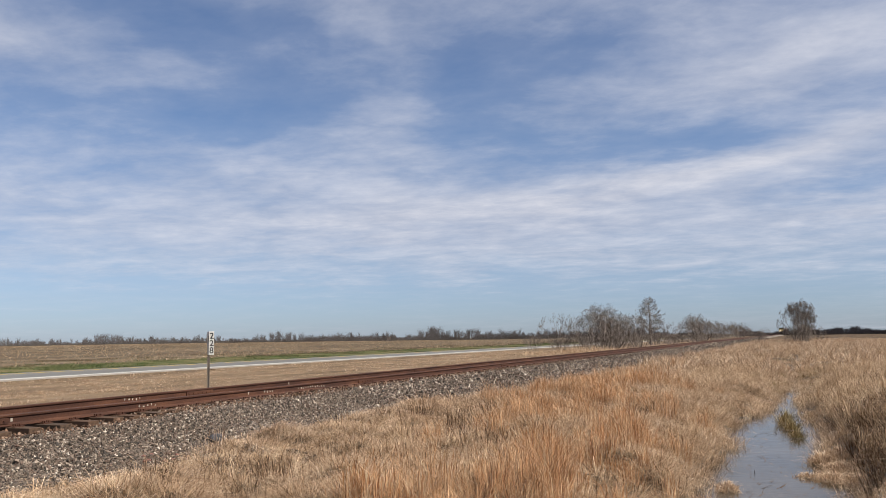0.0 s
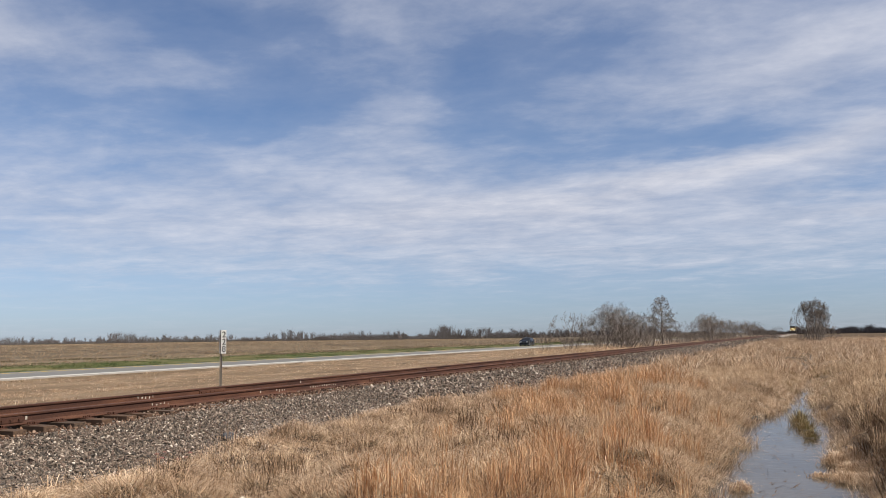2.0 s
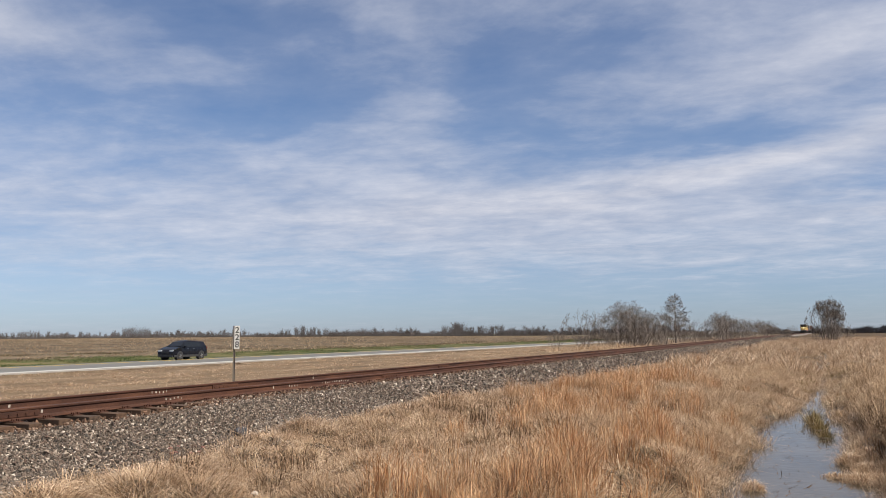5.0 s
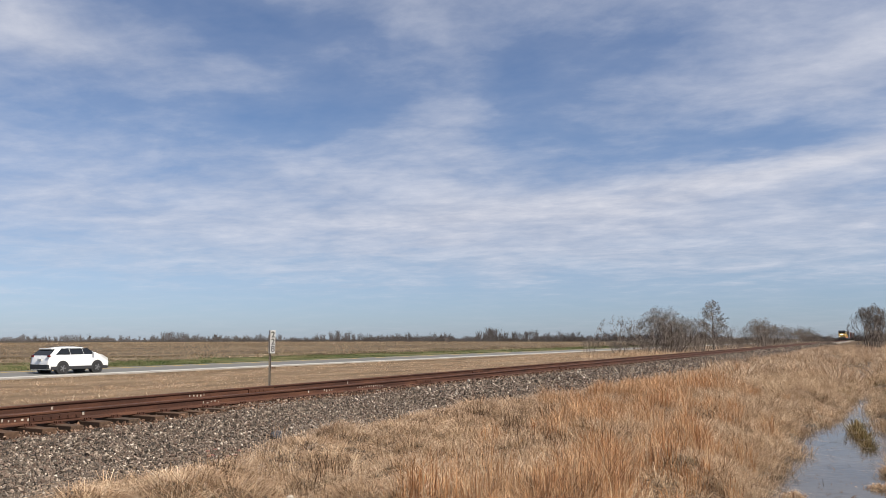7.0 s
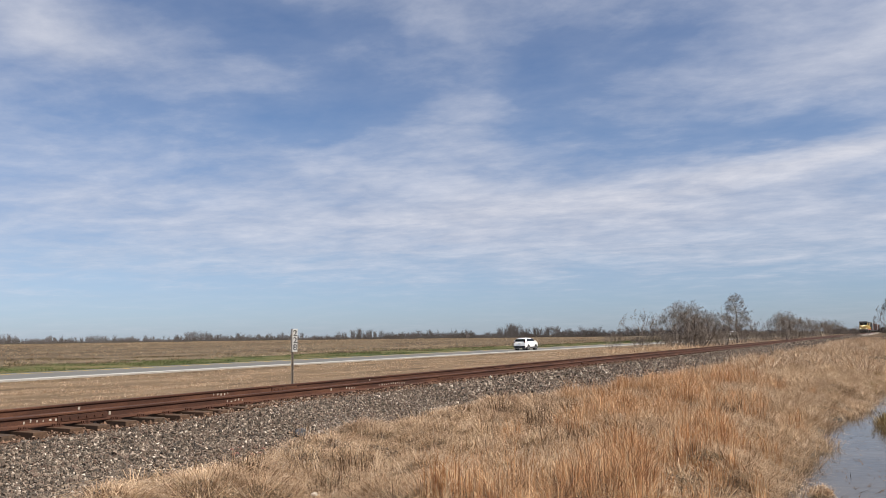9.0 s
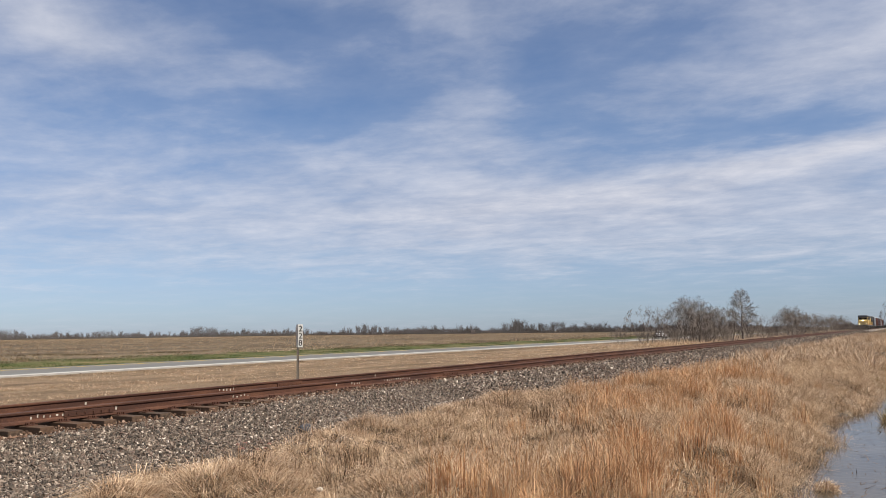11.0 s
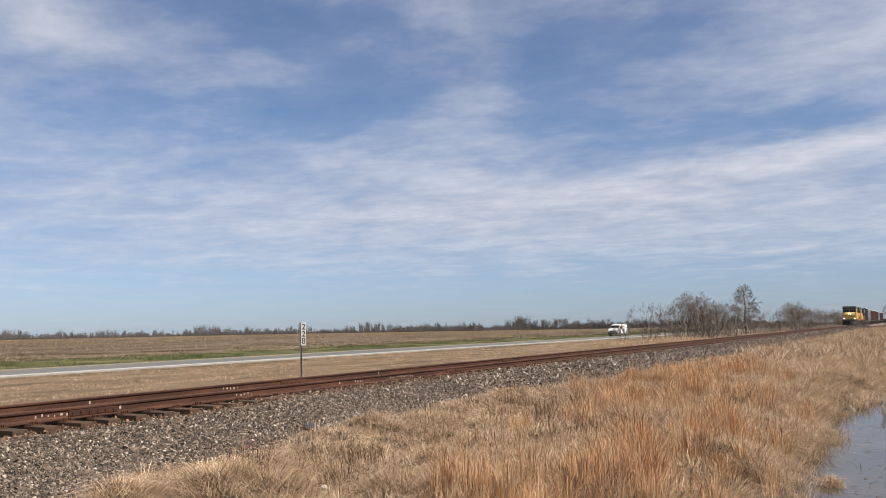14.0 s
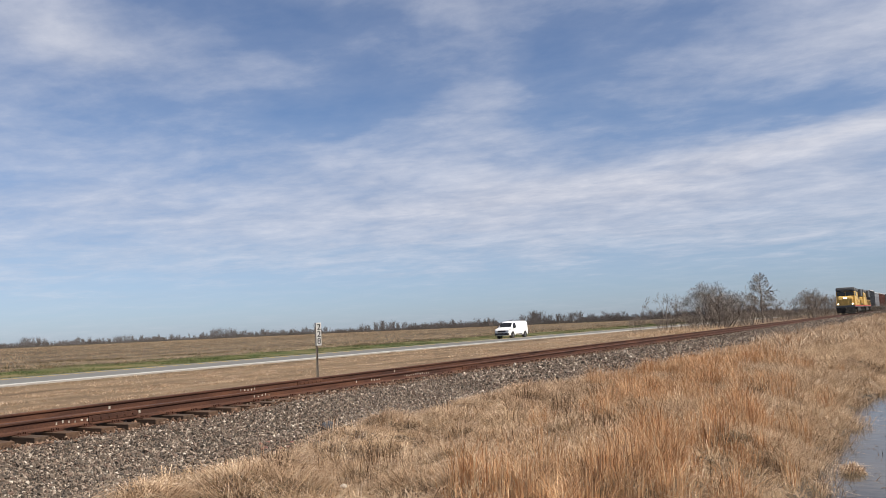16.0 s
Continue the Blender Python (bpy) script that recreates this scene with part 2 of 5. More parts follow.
M_BLEACHED = material("bleached_straw", blades_of([(0.0, (0.26, 0.19, 0.14)), (0.5, (0.58, 0.455, 0.35)), (1.0, (0.82, 0.70, 0.57))], 1.2, (0.42, 0.32, 0.24)), 0.8, spec=0.1, thin=0.25)
M_THATCH = material("old_thatch", blades_of([(0.0, (0.095, 0.065, 0.044)), (0.5, (0.284, 0.207, 0.146)), (1.0, (0.529, 0.414, 0.318))], 1.1, (0.189, 0.135, 0.093)), 0.85, spec=0.1, thin=0.2)
M_ORANGE = material("bluestem_straw", blades_of([(0.0, (0.175, 0.073, 0.031)), (0.3, (0.491, 0.230, 0.097)), (0.6, (0.666, 0.378, 0.187)), (0.85, (0.796, 0.570, 0.359)), (1.0, (0.865, 0.735, 0.518))], 0.9, (0.545, 0.378, 0.232)), 0.75, spec=0.15, thin=0.25)
M_PALE = material("pale_reed", blades_of([(0.0, (0.247, 0.162, 0.091)), (0.5, (0.591, 0.426, 0.274)), (1.0, (0.839, 0.686, 0.494))], 0.5, (0.476, 0.332, 0.210)), 0.75, spec=0.15, thin=0.25)
M_SEDGE = material("sedge", blades_of([(0.0, (0.12, 0.075, 0.035)), (0.6, (0.34, 0.235, 0.11)), (1.0, (0.52, 0.40, 0.22))], 3.0, (0.17, 0.17, 0.06)), 0.7, thin=0.25)
M_GREENBLADE = material("green_blade", blades_of([(0.0, (0.034, 0.071, 0.016)), (0.6, (0.082, 0.125, 0.036)), (1.0, (0.218, 0.225, 0.105))], 0.1, (0.109, 0.117, 0.057)), 0.8, thin=0.25)
M_WEED = material("olive_weed", blades_of([(0.0, (0.04, 0.042, 0.016)), (0.6, (0.11, 0.095, 0.045)), (1.0, (0.24, 0.18, 0.10))], 0.08, (0.13, 0.095, 0.055)), 0.85, thin=0.25)
M_STUBBLE = material("stubble", blades_of([(0.0, (0.163, 0.109, 0.068)), (0.5, (0.381, 0.279, 0.177)), (1.0, (0.680, 0.544, 0.381))], 0.03, (0.245, 0.177, 0.109)), 0.9, thin=0.25)

# ---- shared building helpers ----


def part(name, bm, mat, parent=None, label=""):
    """Links a bmesh as one mesh object under a thing or a part."""
    me = bpy.data.meshes.new(name)
    bm.to_mesh(me)
    bm.free()
    me.materials.append(mat)
    ob = new(name, me)
    ob.parent = parent
    if label:
        tagged(ob, label)
    return ob


def tri_mesh(name, verts, tris, mat, smooth=False):
    """A mesh object from arrays of corners and triangles."""
    me = bpy.data.meshes.new(name)
    verts, tris = np.asarray(verts, np.float32), np.asarray(tris, np.int32)
    me.vertices.add(len(verts))
    me.vertices.foreach_set("co", verts.ravel())
    me.loops.add(tris.size)
    me.loops.foreach_set("vertex_index", tris.ravel())
    me.polygons.add(len(tris))
    me.polygons.foreach_set("loop_start", np.arange(0, tris.size, 3, dtype=np.int32))
    me.polygons.foreach_set("loop_total", np.full(len(tris), 3, np.int32))
    me.polygons.foreach_set("use_smooth", np.full(len(tris), smooth))
    me.update(calc_edges=True)
    me.materials.append(mat)
    return new(name, me)


def box(bm, lo, hi, bevel=0.0):
    made = bmesh.ops.create_cube(bm, size=1.0)["verts"]
    for v in made:
        v.co = Vector([lo[i] + (v.co[i] + 0.5) * (hi[i] - lo[i]) for i in range(3)])
    if bevel:
        edges = list({e for v in made for e in v.link_edges})
        bmesh.ops.bevel(bm, geom=edges, offset=bevel, segments=2, affect="EDGES", profile=0.6)
    return bm


def tube(bm, a, b, ra, rb=None, sides=10):
    a, b = Vector(a), Vector(b)
    rb = ra if rb is None else rb
    m = Matrix.Translation((a + b) / 2) @ (b - a).to_track_quat("Z", "Y").to_matrix().to_4x4()
    bmesh.ops.create_cone(bm, cap_ends=True, segments=sides, radius1=ra, radius2=rb, depth=(b - a).length, matrix=m)
    return bm


rng = np.random.default_rng(7)


def waves(x, y, scale, seed=0):
    """Smooth uneven height from -1 to 1."""
    r = np.random.default_rng(100 + seed)
    out = 0
    for i in range(6):
        a, f, ph = r.uniform(0, 6.28), scale * r.uniform(0.5, 2.0), r.uniform(0, 6.28)
        out = out + np.sin((x * math.cos(a) + y * math.sin(a)) * f + ph)
    return out / 3.5


RAIL_X, RAIL_TOP, WATER_Z = -12.35, 0.63, -0.35


def ditch_mid(y):
    return -0.42 + 0.12 * np.sin(y * 0.21 + 0.6)


def ditch_half(y):
    """Half the width of the ditch's water."""
    y = np.asarray(y, float)
    w = np.interp(y, [-100, 2, 6, 11, 13, 16, 20, 22, 24, 30, 45, 70, 400], [0.0, 0.0, 0.9, 0.92, 0.95, 0.86, 0.82, 0.62, 0.42, 0.26, 0.15, 0.0, 0.0])
    return w + np.where(w > 0.05, 0.13 * np.sin(y * 1.7) * np.sin(y * 0.63 + 1), 0)


HUMMOCKS = np.random.default_rng(55).random((64, 64, 4))


def hummocks(x, y, cell=0.66):
    """Heaps of old grass, 0 between them and up to 1 on their tops."""
    u, v = np.asarray(x, float) / cell, np.asarray(y, float) / cell
    iu, iv = np.floor(u).astype(int), np.floor(v).astype(int)
    best = np.zeros(np.broadcast(u, v).shape)
    for a in (-1, 0, 1):
        for b in (-1, 0, 1):
            c = HUMMOCKS[(iu + a) % 64, (iv + b) % 64]
            d2 = ((u - iu - a - c[..., 0]) ** 2 + (v - iv - b - c[..., 1]) ** 2) / (0.55 + 0.55 * c[..., 2]) ** 2
            best = np.maximum(best, (0.3 + 0.7 * c[..., 3]) * np.clip(1 - d2, 0, 1) ** 0.8)
    return best


def bank_edge(y):
    """Where the grass begins beside the ballast."""
    return np.interp(y, [3, 4.6, 5.6, 6.2, 7.0, 8.0, 9.0, 10.5, 13, 16, 20, 200], [-6.1, -6.5, -7.5, -7.7, -7.15, -7.6, -7.85, -8.3, -8.2, -8.5, -8.3, -8.4])


def ground_z(x, y):
    x, y = np.asarray(x, float), np.asarray(y, float)
    z = np.interp(x, [-3000, -400, -62, -49, -47.6, -38.2, -36.5, -30, -20, -17.5, -16, -9.0, -7.5, -5, -3, 3.2, 5, 12, 3000],
                  [-0.2, -0.2, -0.2, -0.32, -0.19, -0.19, -0.3, -0.32, -0.2, -0.05, 0.0, 0.04, 0.0, 0.0, -0.02, 0.05, 0.1, 0.0, 0.0])
    away = np.abs(x - ditch_mid(y)) - ditch_half(y)
    depth = np.where(y < 70, np.interp(y, [0, 5, 60, 75], [0, 1, 1, 0]), 0)
    bank = np.clip(1 - away / 1.35, 0, 1.35)
    z = z - depth * 0.42 * bank ** 1.2
    near = np.exp(-((x + 3) / 9) ** 2) * (np.abs(y) < 200)
    z = z + near * (0.07 * waves(x, y, 1.3, 1) + 0.03 * waves(x, y, 3.2, 2)) * np.clip(away, 0.2, 1)
    grassy = np.clip((x - bank_edge(y)) / 0.3, 0, 1) * np.interp(x, [5, 8], [1, 0]) * np.interp(y, [3, 4.5, 40, 60], [0, 1, 1, 0])
    return z + np.interp(y, [11, 22, 40], [0.36, 0.13, 0.06]) * hummocks(x, y) * grassy * np.clip(away / 0.5 + 0.1, 0.1, 1)


def make_ground():
    xs = np.unique(np.concatenate([np.linspace(-3000, -420, 12), np.linspace(-400, -64, 40), np.linspace(-62, -49, 8), [-47.6, -46, -38.2, -36.5],
                                   np.linspace(-36, -16.5, 26), np.linspace(-16, -9, 12), np.arange(-8.8, 6.01, 0.16), np.linspace(6.5, 60, 30), np.linspace(80, 3000, 14)]))
    ys = np.unique(np.concatenate([np.linspace(-2000, -40, 12), np.linspace(-36, 2, 20), np.arange(2.2, 32, 0.2), np.arange(32, 80, 0.8), np.linspace(82, 400, 60), np.linspace(450, 4500, 24)]))
    X, Y = np.meshgrid(xs, ys)
    V = np.column_stack([X.ravel(), Y.ravel(), ground_z(X, Y).ravel()])
    nx, ny = len(xs), len(ys)
    i = (np.arange(ny - 1)[:, None] * nx + np.arange(nx - 1)[None, :]).ravel()
    T = np.concatenate([np.column_stack([i, i + 1, i + nx + 1]), np.column_stack([i, i + nx + 1, i + nx])])
    ob = tri_mesh("ground", V, T, M_MAT, True)
    for m in (M_FIELD, M_VERGE, M_GREEN, M_MUD):
        ob.data.materials.append(m)
    cx, cy = V[T][:, :, 0].mean(1), V[T][:, :, 1].mean(1)
    edge = 62 + 2.2 * waves(cy, cy * 0, 0.05, 5)
    idx = np.zeros(len(T), np.int32)
    idx[cx < -edge] = 1
    idx[(cx >= -edge) & (cx < -47)] = 3
    idx[(cx >= -47) & (cx < -16)] = 2
    idx[(np.abs(cx - ditch_mid(cy)) < ditch_half(cy) + 0.34) & (cy > 3) & (cy < 70)] = 4
    ob.data.polygons.foreach_set("material_index", idx)
    tagged(ob, "flat farmland of dry grass, bare field and a ditch", "ground", kind="structure")
    # still water in the ditch
    yy = np.arange(3.0, 71.0, 0.4)
    h = ditch_half(yy) + 0.6
    V = np.concatenate([np.column_stack([ditch_mid(yy) - h, yy, yy * 0 + WATER_Z]), np.column_stack([ditch_mid(yy) + h, yy, yy * 0 + WATER_Z])])
    n = len(yy)
    j = np.arange(n - 1)
    T = np.concatenate([np.column_stack([j, j + n, j + n + 1]), np.column_stack([j, j + n + 1, j + 1])])
    tagged(tri_mesh("water", V, T, M_WATER, True), "still grey water in a shallow ditch", "water", kind="structure")


def strip(name, x0, x1, z, mat, label, crown=0.0, thick=0.12):
    """A long strip of paving beside the track."""
    bm = bmesh.new()
    ys = [-1500, -200, -50, 0, 50, 100, 200, 400, 800, 1500, 4000]
    xs = [x0, (x0 + x1) / 2, x1] if crown else [x0, x1]
    top = [[bm.verts.new((x, y, z + (crown if crown and i == 1 else 0))) for i, x in enumerate(xs)] for y in ys]
    low = [[bm.verts.new((x, y, z - thick)) for x in (x0, x1)] for y in ys]
    for a, b, c, e in zip(top, top[1:], low, low[1:]):
        for i in range(len(xs) - 1):
            bm.faces.new((a[i], a[i + 1], b[i + 1], b[i]))
        bm.faces.new((c[0], a[0], b[0], e[0]))
        bm.faces.new((a[-1], c[1], e[1], b[-1]))
    return tagged(part(name, bm, mat), label, "road", kind="structure")


make_ground()
strip("road", -47.4, -39.9, -0.15, M_ASPHALT, "two-lane grey asphalt country road", 0.07)
strip("road_shoulder", -39.9, -39.2, -0.148, M_SHOULDER, "pale paved shoulder along the road")
strip("road_edge", -39.2, -38.0, -0.165, M_GRAVEL, "narrow gravel edge of the road")


def line_paint():
    bm = bmesh.new()
    for x in (-44.28, -44.02):
        box(bm, (x - 0.06, -300, -0.079), (x + 0.06, 900, -0.075))
    tagged(part("centre_line", bm, M_YELLOWLINE), "double yellow centre line", "road marking", kind="structure")


M_YELLOWLINE = material("yellow_line", speckle((0.42, 0.28, 0.05), (0.60, 0.42, 0.10), 4.0), 0.8)
line_paint()

# ---- railway ----


def crest(x, y):
    """Farther along, the stones lie up to the top of the ties."""
    return np.interp(x, [-16.2, -14.25, -10.45, -9.2], [0.0, 1.0, 1.0, 0.0]) * np.interp(y, [9.5, 13.0], [0.0, 0.085])


def make_bed():
    ys = np.unique(np.concatenate([np.arange(-20, 60, 0.5), np.linspace(60, 1500, 70)]))
    px = np.array([-17.2, -16.2, -14.25, -13.9, -10.8, -10.45, -9.2, -8.2])
    pz = np.array([-0.25, -0.05, 0.29, 0.335, 0.335, 0.29, 0.07, -0.12])
    X, Y = np.meshgrid(px, ys)
    Z = np.tile(pz, (len(ys), 1)) + 0.02 * waves(X, Y, 4.0, 8)
    Z = Z + crest(X, Y)
    X = X + np.where((X > -10) | (X < -15), 0.15 * waves(Y, Y * 0.3, 1.2, 9), 0)
    nx, ny = len(px), len(ys)
    i = (np.arange(ny - 1)[:, None] * nx + np.arange(nx - 1)[None, :]).ravel()
    T = np.concatenate([np.column_stack([i, i + 1, i + nx + 1]), np.column_stack([i, i + nx + 1, i + nx])])
    ob = tri_mesh("ballast_bed", np.column_stack([X.ravel(), Y.ravel(), Z.ravel()]), T, M_BED, True)
    tagged(ob, "grey crushed-stone ballast bank of the railway", "ballast", kind="structure")


def bed_z(x):
    return np.interp(x, [-17.2, -16.2, -14.25, -13.9, -10.8, -10.45, -9.2, -8.2], [-0.25, -0.05, 0.29, 0.335, 0.335, 0.29, 0.07, -0.12])


def scatter_stones(name, n, x0, x1, y0, y1, lo, hi, label, mat=None):
    r = np.random.default_rng(n)
    c = np.column_stack([r.uniform(x0, x1, n), y0 + (y1 - y0) * r.uniform(0, 1, n) ** 1.5, np.zeros(n)])
    s = r.uniform(lo, hi, n) * np.where(r.random(n) < 0.06, 1.5, 1.0)
    c[:, 2] = np.maximum(bed_z(c[:, 0]) + crest(c[:, 0], c[:, 1]), ground_z(c[:, 0], c[:, 1])) + s * r.uniform(0.2, 0.75, n) + 0.01
    eight = np.array([[1, 0, 0], [-1, 0, 0], [0, 1, 0], [0, -1, 0], [0, 0, 1], [0, 0, -1]], float) * 0.62
    faces = np.array([[0, 2, 4], [2, 1, 4], [1, 3, 4], [3, 0, 4], [2, 0, 5], [1, 2, 5], [3, 1, 5], [0, 3, 5]])
    v = eight[None] + r.uniform(-0.3, 0.3, (n, 6, 3))
    v *= (s[:, None] * r.uniform(0.6, 1.2, (n, 3)))[:, None, :]
    q = r.normal(size=(n, 4))
    q /= np.linalg.norm(q, axis=1)[:, None]
    w, x, y, z = q.T
    R = np.stack([1 - 2 * (y * y + z * z), 2 * (x * y - z * w), 2 * (x * z + y * w), 2 * (x * y + z * w), 1 - 2 * (x * x + z * z), 2 * (y * z - x * w),
                  2 * (x * z - y * w), 2 * (y * z + x * w), 1 - 2 * (x * x + y * y)], 1).reshape(n, 3, 3)
    v = np.einsum("nij,nkj->nki", R, v) + c[:, None, :]
    T = (np.arange(n)[:, None, None] * 6 + faces[None]).reshape(-1, 3)
    ob = tri_mesh(name, v.reshape(-1, 3), T, mat or M_STONE)
    return tagged(ob, label, "ballast", kind="stuff")


make_bed()

scatter_stones("ballast_stones", 60000, -10.75, -8.4, 4.2, 25.0, 0.019, 0.041, "loose grey and white crushed stones on the bank")
scatter_stones("ballast_stones", 12000, -8.4, -6.3, 4.2, 9.8, 0.019, 0.040, "crushed stones spilled at the foot of the bank")
scatter_stones("ballast_stones", 28000, -10.75, -8.4, 18.0, 95.0, 0.04, 0.075, "loose grey and white crushed stones on the bank")
scatter_stones("ballast_stones", 7000, -10.75, -8.4, 85.0, 260.0, 0.08, 0.14, "distant grey crushed stones on the bank")
scatter_stones("ballast_stones", 18000, -13.9, -10.62, 3.0, 45.0, 0.026, 0.048, "rust-stained crushed stones between the wooden ties", M_RUSTSTONE)


def rail_mesh(y0, y1):
    """A flat-bottomed rail, its head at the top."""
    half = [(0.075, 0), (0.075, 0.012), (0.02, 0.03), (0.010, 0.05), (0.010, 0.125), (0.034, 0.142), (0.037, 0.165), (0.030, 0.178)]
    ring = [(x, z) for x, z in half] + [(-x, z) for x, z in reversed(half)]
    bm = bmesh.new()
    a = [bm.verts.new((x, y0, z)) for x, z in ring]
    b = [bm.verts.new((x, y1, z)) for x, z in ring]
    for i in range(len(ring)):
        j = (i + 1) % len(ring)
        bm.faces.new((a[j], a[i], b[i], b[j]))
    bm.faces.new(a)
    bm.faces.new(list(reversed(b)))
    return bm


M_PAINT = material("chalk_paint", speckle((0.22, 0.19, 0.155), (0.48, 0.43, 0.37), 40.0), 0.8)
M_PLATE = material("tie_plate", rust_colours, 0.8, 0.1)
TIE_GAP = 0.53


def make_track():
    track = tagged(new("railway_track"), "single railway track of rusty steel rails on dark wooden ties", "railway track")
    track.location = (RAIL_X, 0, RAIL_TOP - 0.178)
    rails = []
    for x in (-0.75, 0.75):
        ob = part("rail", rail_mesh(-60, 1500), M_RUST, track, "rusty brown steel rail")
        ob.location = (x, 0, 0)
        rails.append(ob)
    # splice bars, spikes and chalk marks on the rails
    for x, y0 in ((0.75, 8.4), (-0.75, 15.0), (0.75, 20.3), (-0.75, 27.0), (0.75, 32.2)):
        bm = bmesh.new()
        box(bm, (x + 0.012, y0 - 0.45, 0.035), (x + 0.035, y0 + 0.45, 0.13), 0.006)
        for i in range(6):
            tube(bm, (x + 0.03, y0 - 0.38 + i * 0.15, 0.082), (x + 0.055, y0 - 0.38 + i * 0.15, 0.082), 0.016, sides=6)
        part("splice_bar", bm, M_RUST, track, "bolted rusty splice bar")
    r = random.Random(5)
    marks = [(0.75, 14.9, 1), (0.75, 15.5, 4), (0.75, 16.9, 12), (-0.75, 18.6, 1), (0.75, 11.6, 5), (-0.75, 12.7, 5), (0.75, 7.4, 8), (-0.75, 9.4, 1), (0.75, 8.9, 1)]
    for x, y0, count in marks:
        for i in range(count):
            y = y0 + i * 0.105
            h = 0.05 if count > 1 else 0.10
            low = 0.055 + r.uniform(0, 0.02)
            bm = box(bmesh.new(), (x + 0.0095, y, low), (x + 0.0125, y + 0.035 * r.uniform(0.4, 1.2), low + h * r.uniform(0.5, 1.0)))
            part("chalk_mark", bm, M_PAINT, track, "unreadable white chalk mark")
    # ties
    def tie_bm():
        bm = bmesh.new()
        box(bm, (-1.33, -0.115, -0.19), (1.33, 0.115, -0.012), 0.012)
        return bm
    tie = part("tie", tie_bm(), M_TIE, track)
    bm = bmesh.new()
    box(bm, (-0.2, -0.09, -0.014), (0.2, 0.09, 0.002))
    for dx in (-0.11, 0.11, 0.16):
        box(bm, (dx - 0.012, -0.05, 0.0), (dx + 0.012, -0.02, 0.035))
        box(bm, (dx - 0.012, 0.03, 0.0), (dx + 0.012, 0.06, 0.035))
    plate = part("tie_plate", bm, M_PLATE, tie, "rusty steel tie plate with spikes")
    plate.location = (0.75, 0, 0)
    tie.location = (0, 2.0, 0)
    for i in range(1, 240):
        t = tie.copy()
        scene.collection.objects.link(t)
        t.location = (r.uniform(-0.06, 0.06), 2.0 + i * TIE_GAP + r.uniform(-0.05, 0.05), r.uniform(-0.012, 0.006))
        t.rotation_euler = (0, 0, radians(r.uniform(-1.5, 1.5)))
        if i < 110:
            for x in (-0.75, 0.75):
                p = plate.copy()
                scene.collection.objects.link(p)
                p.parent = t
                p.location = (x - t.location.x, 0, 0)
    n = 1500
    ys = np.concatenate([2.0 - np.arange(1, 60) * TIE_GAP, 2.0 + np.arange(240, 240 + n) * TIE_GAP])
    cube = np.array([[i, j, k] for i in (-1.33, 1.33) for j in (-0.115, 0.115) for k in (-0.19, -0.012)])
    faces = np.array([[0, 1, 3], [0, 3, 2], [4, 6, 7], [4, 7, 5], [0, 4, 5], [0, 5, 1], [2, 3, 7], [2, 7, 6], [0, 2, 6], [0, 6, 4], [1, 5, 7], [1, 7, 3]])
    v = cube[None] + np.column_stack([ys * 0, ys, ys * 0])[:, None, :]
    T = (np.arange(len(ys))[:, None, None] * 8 + faces[None]).reshape(-1, 3)
    far = tri_mesh("far_ties", v.reshape(-1, 3), T, M_TIE)
    far.parent = track
    tagged(far, "distant dark wooden ties", kind="stuff")


make_track()

# ---- grass ----


def blades(name, p, h, w, lean, curl, mat, label, seed=0, fine=True, toward=None, stray=0.9):
    """Blades of straw at the points p: height, width, lean and curl in metres per metre."""
    r = np.random.default_rng(seed)
    n = len(p)
    a = r.uniform(0, 2 * np.pi, n) if toward is None else toward + r.normal(0, stray, n)
    h, w = np.broadcast_to(h, n) * r.uniform(0.5, 1.15, n), np.broadcast_to(w, n) * r.uniform(0.6, 1.4, n)
    d = np.column_stack([np.cos(a), np.sin(a), np.zeros(n)])
    b = r.uniform(0, 2 * np.pi, n)
    side = np.column_stack([np.cos(b), np.sin(b), np.zeros(n)]) * w[:, None] * 0.5
    up = np.array([0, 0, 1.0])
    lean = np.broadcast_to(lean, n) * r.uniform(0.2, 1.6, n)
    curl = np.broadcast_to(curl, n) * r.uniform(0.2, 1.6, n)
    mid = p + (d * (lean * 0.45)[:, None] + up * 0.58) * h[:, None]
    tip = p + (d * (lean + curl)[:, None] + up * np.clip(1 - 0.45 * curl - 0.25 * lean, 0.12, 1)[:, None]) * h[:, None]
    k = np.arange(n)
    if fine:
        V = np.stack([p - side, p + side, mid - side * 0.8, mid + side * 0.8, tip], 1).reshape(-1, 3)
        T = np.concatenate([np.column_stack([5 * k, 5 * k + 1, 5 * k + 3]), np.column_stack([5 * k, 5 * k + 3, 5 * k + 2]), np.column_stack([5 * k + 2, 5 * k + 3, 5 * k + 4])])
    else:
        V = np.stack([p - side, p + side, tip], 1).reshape(-1, 3)
        T = np.column_stack([3 * k, 3 * k + 1, 3 * k + 2])
    return tagged(tri_mesh(name, V, T, mat), label, "grass", kind="stuff")


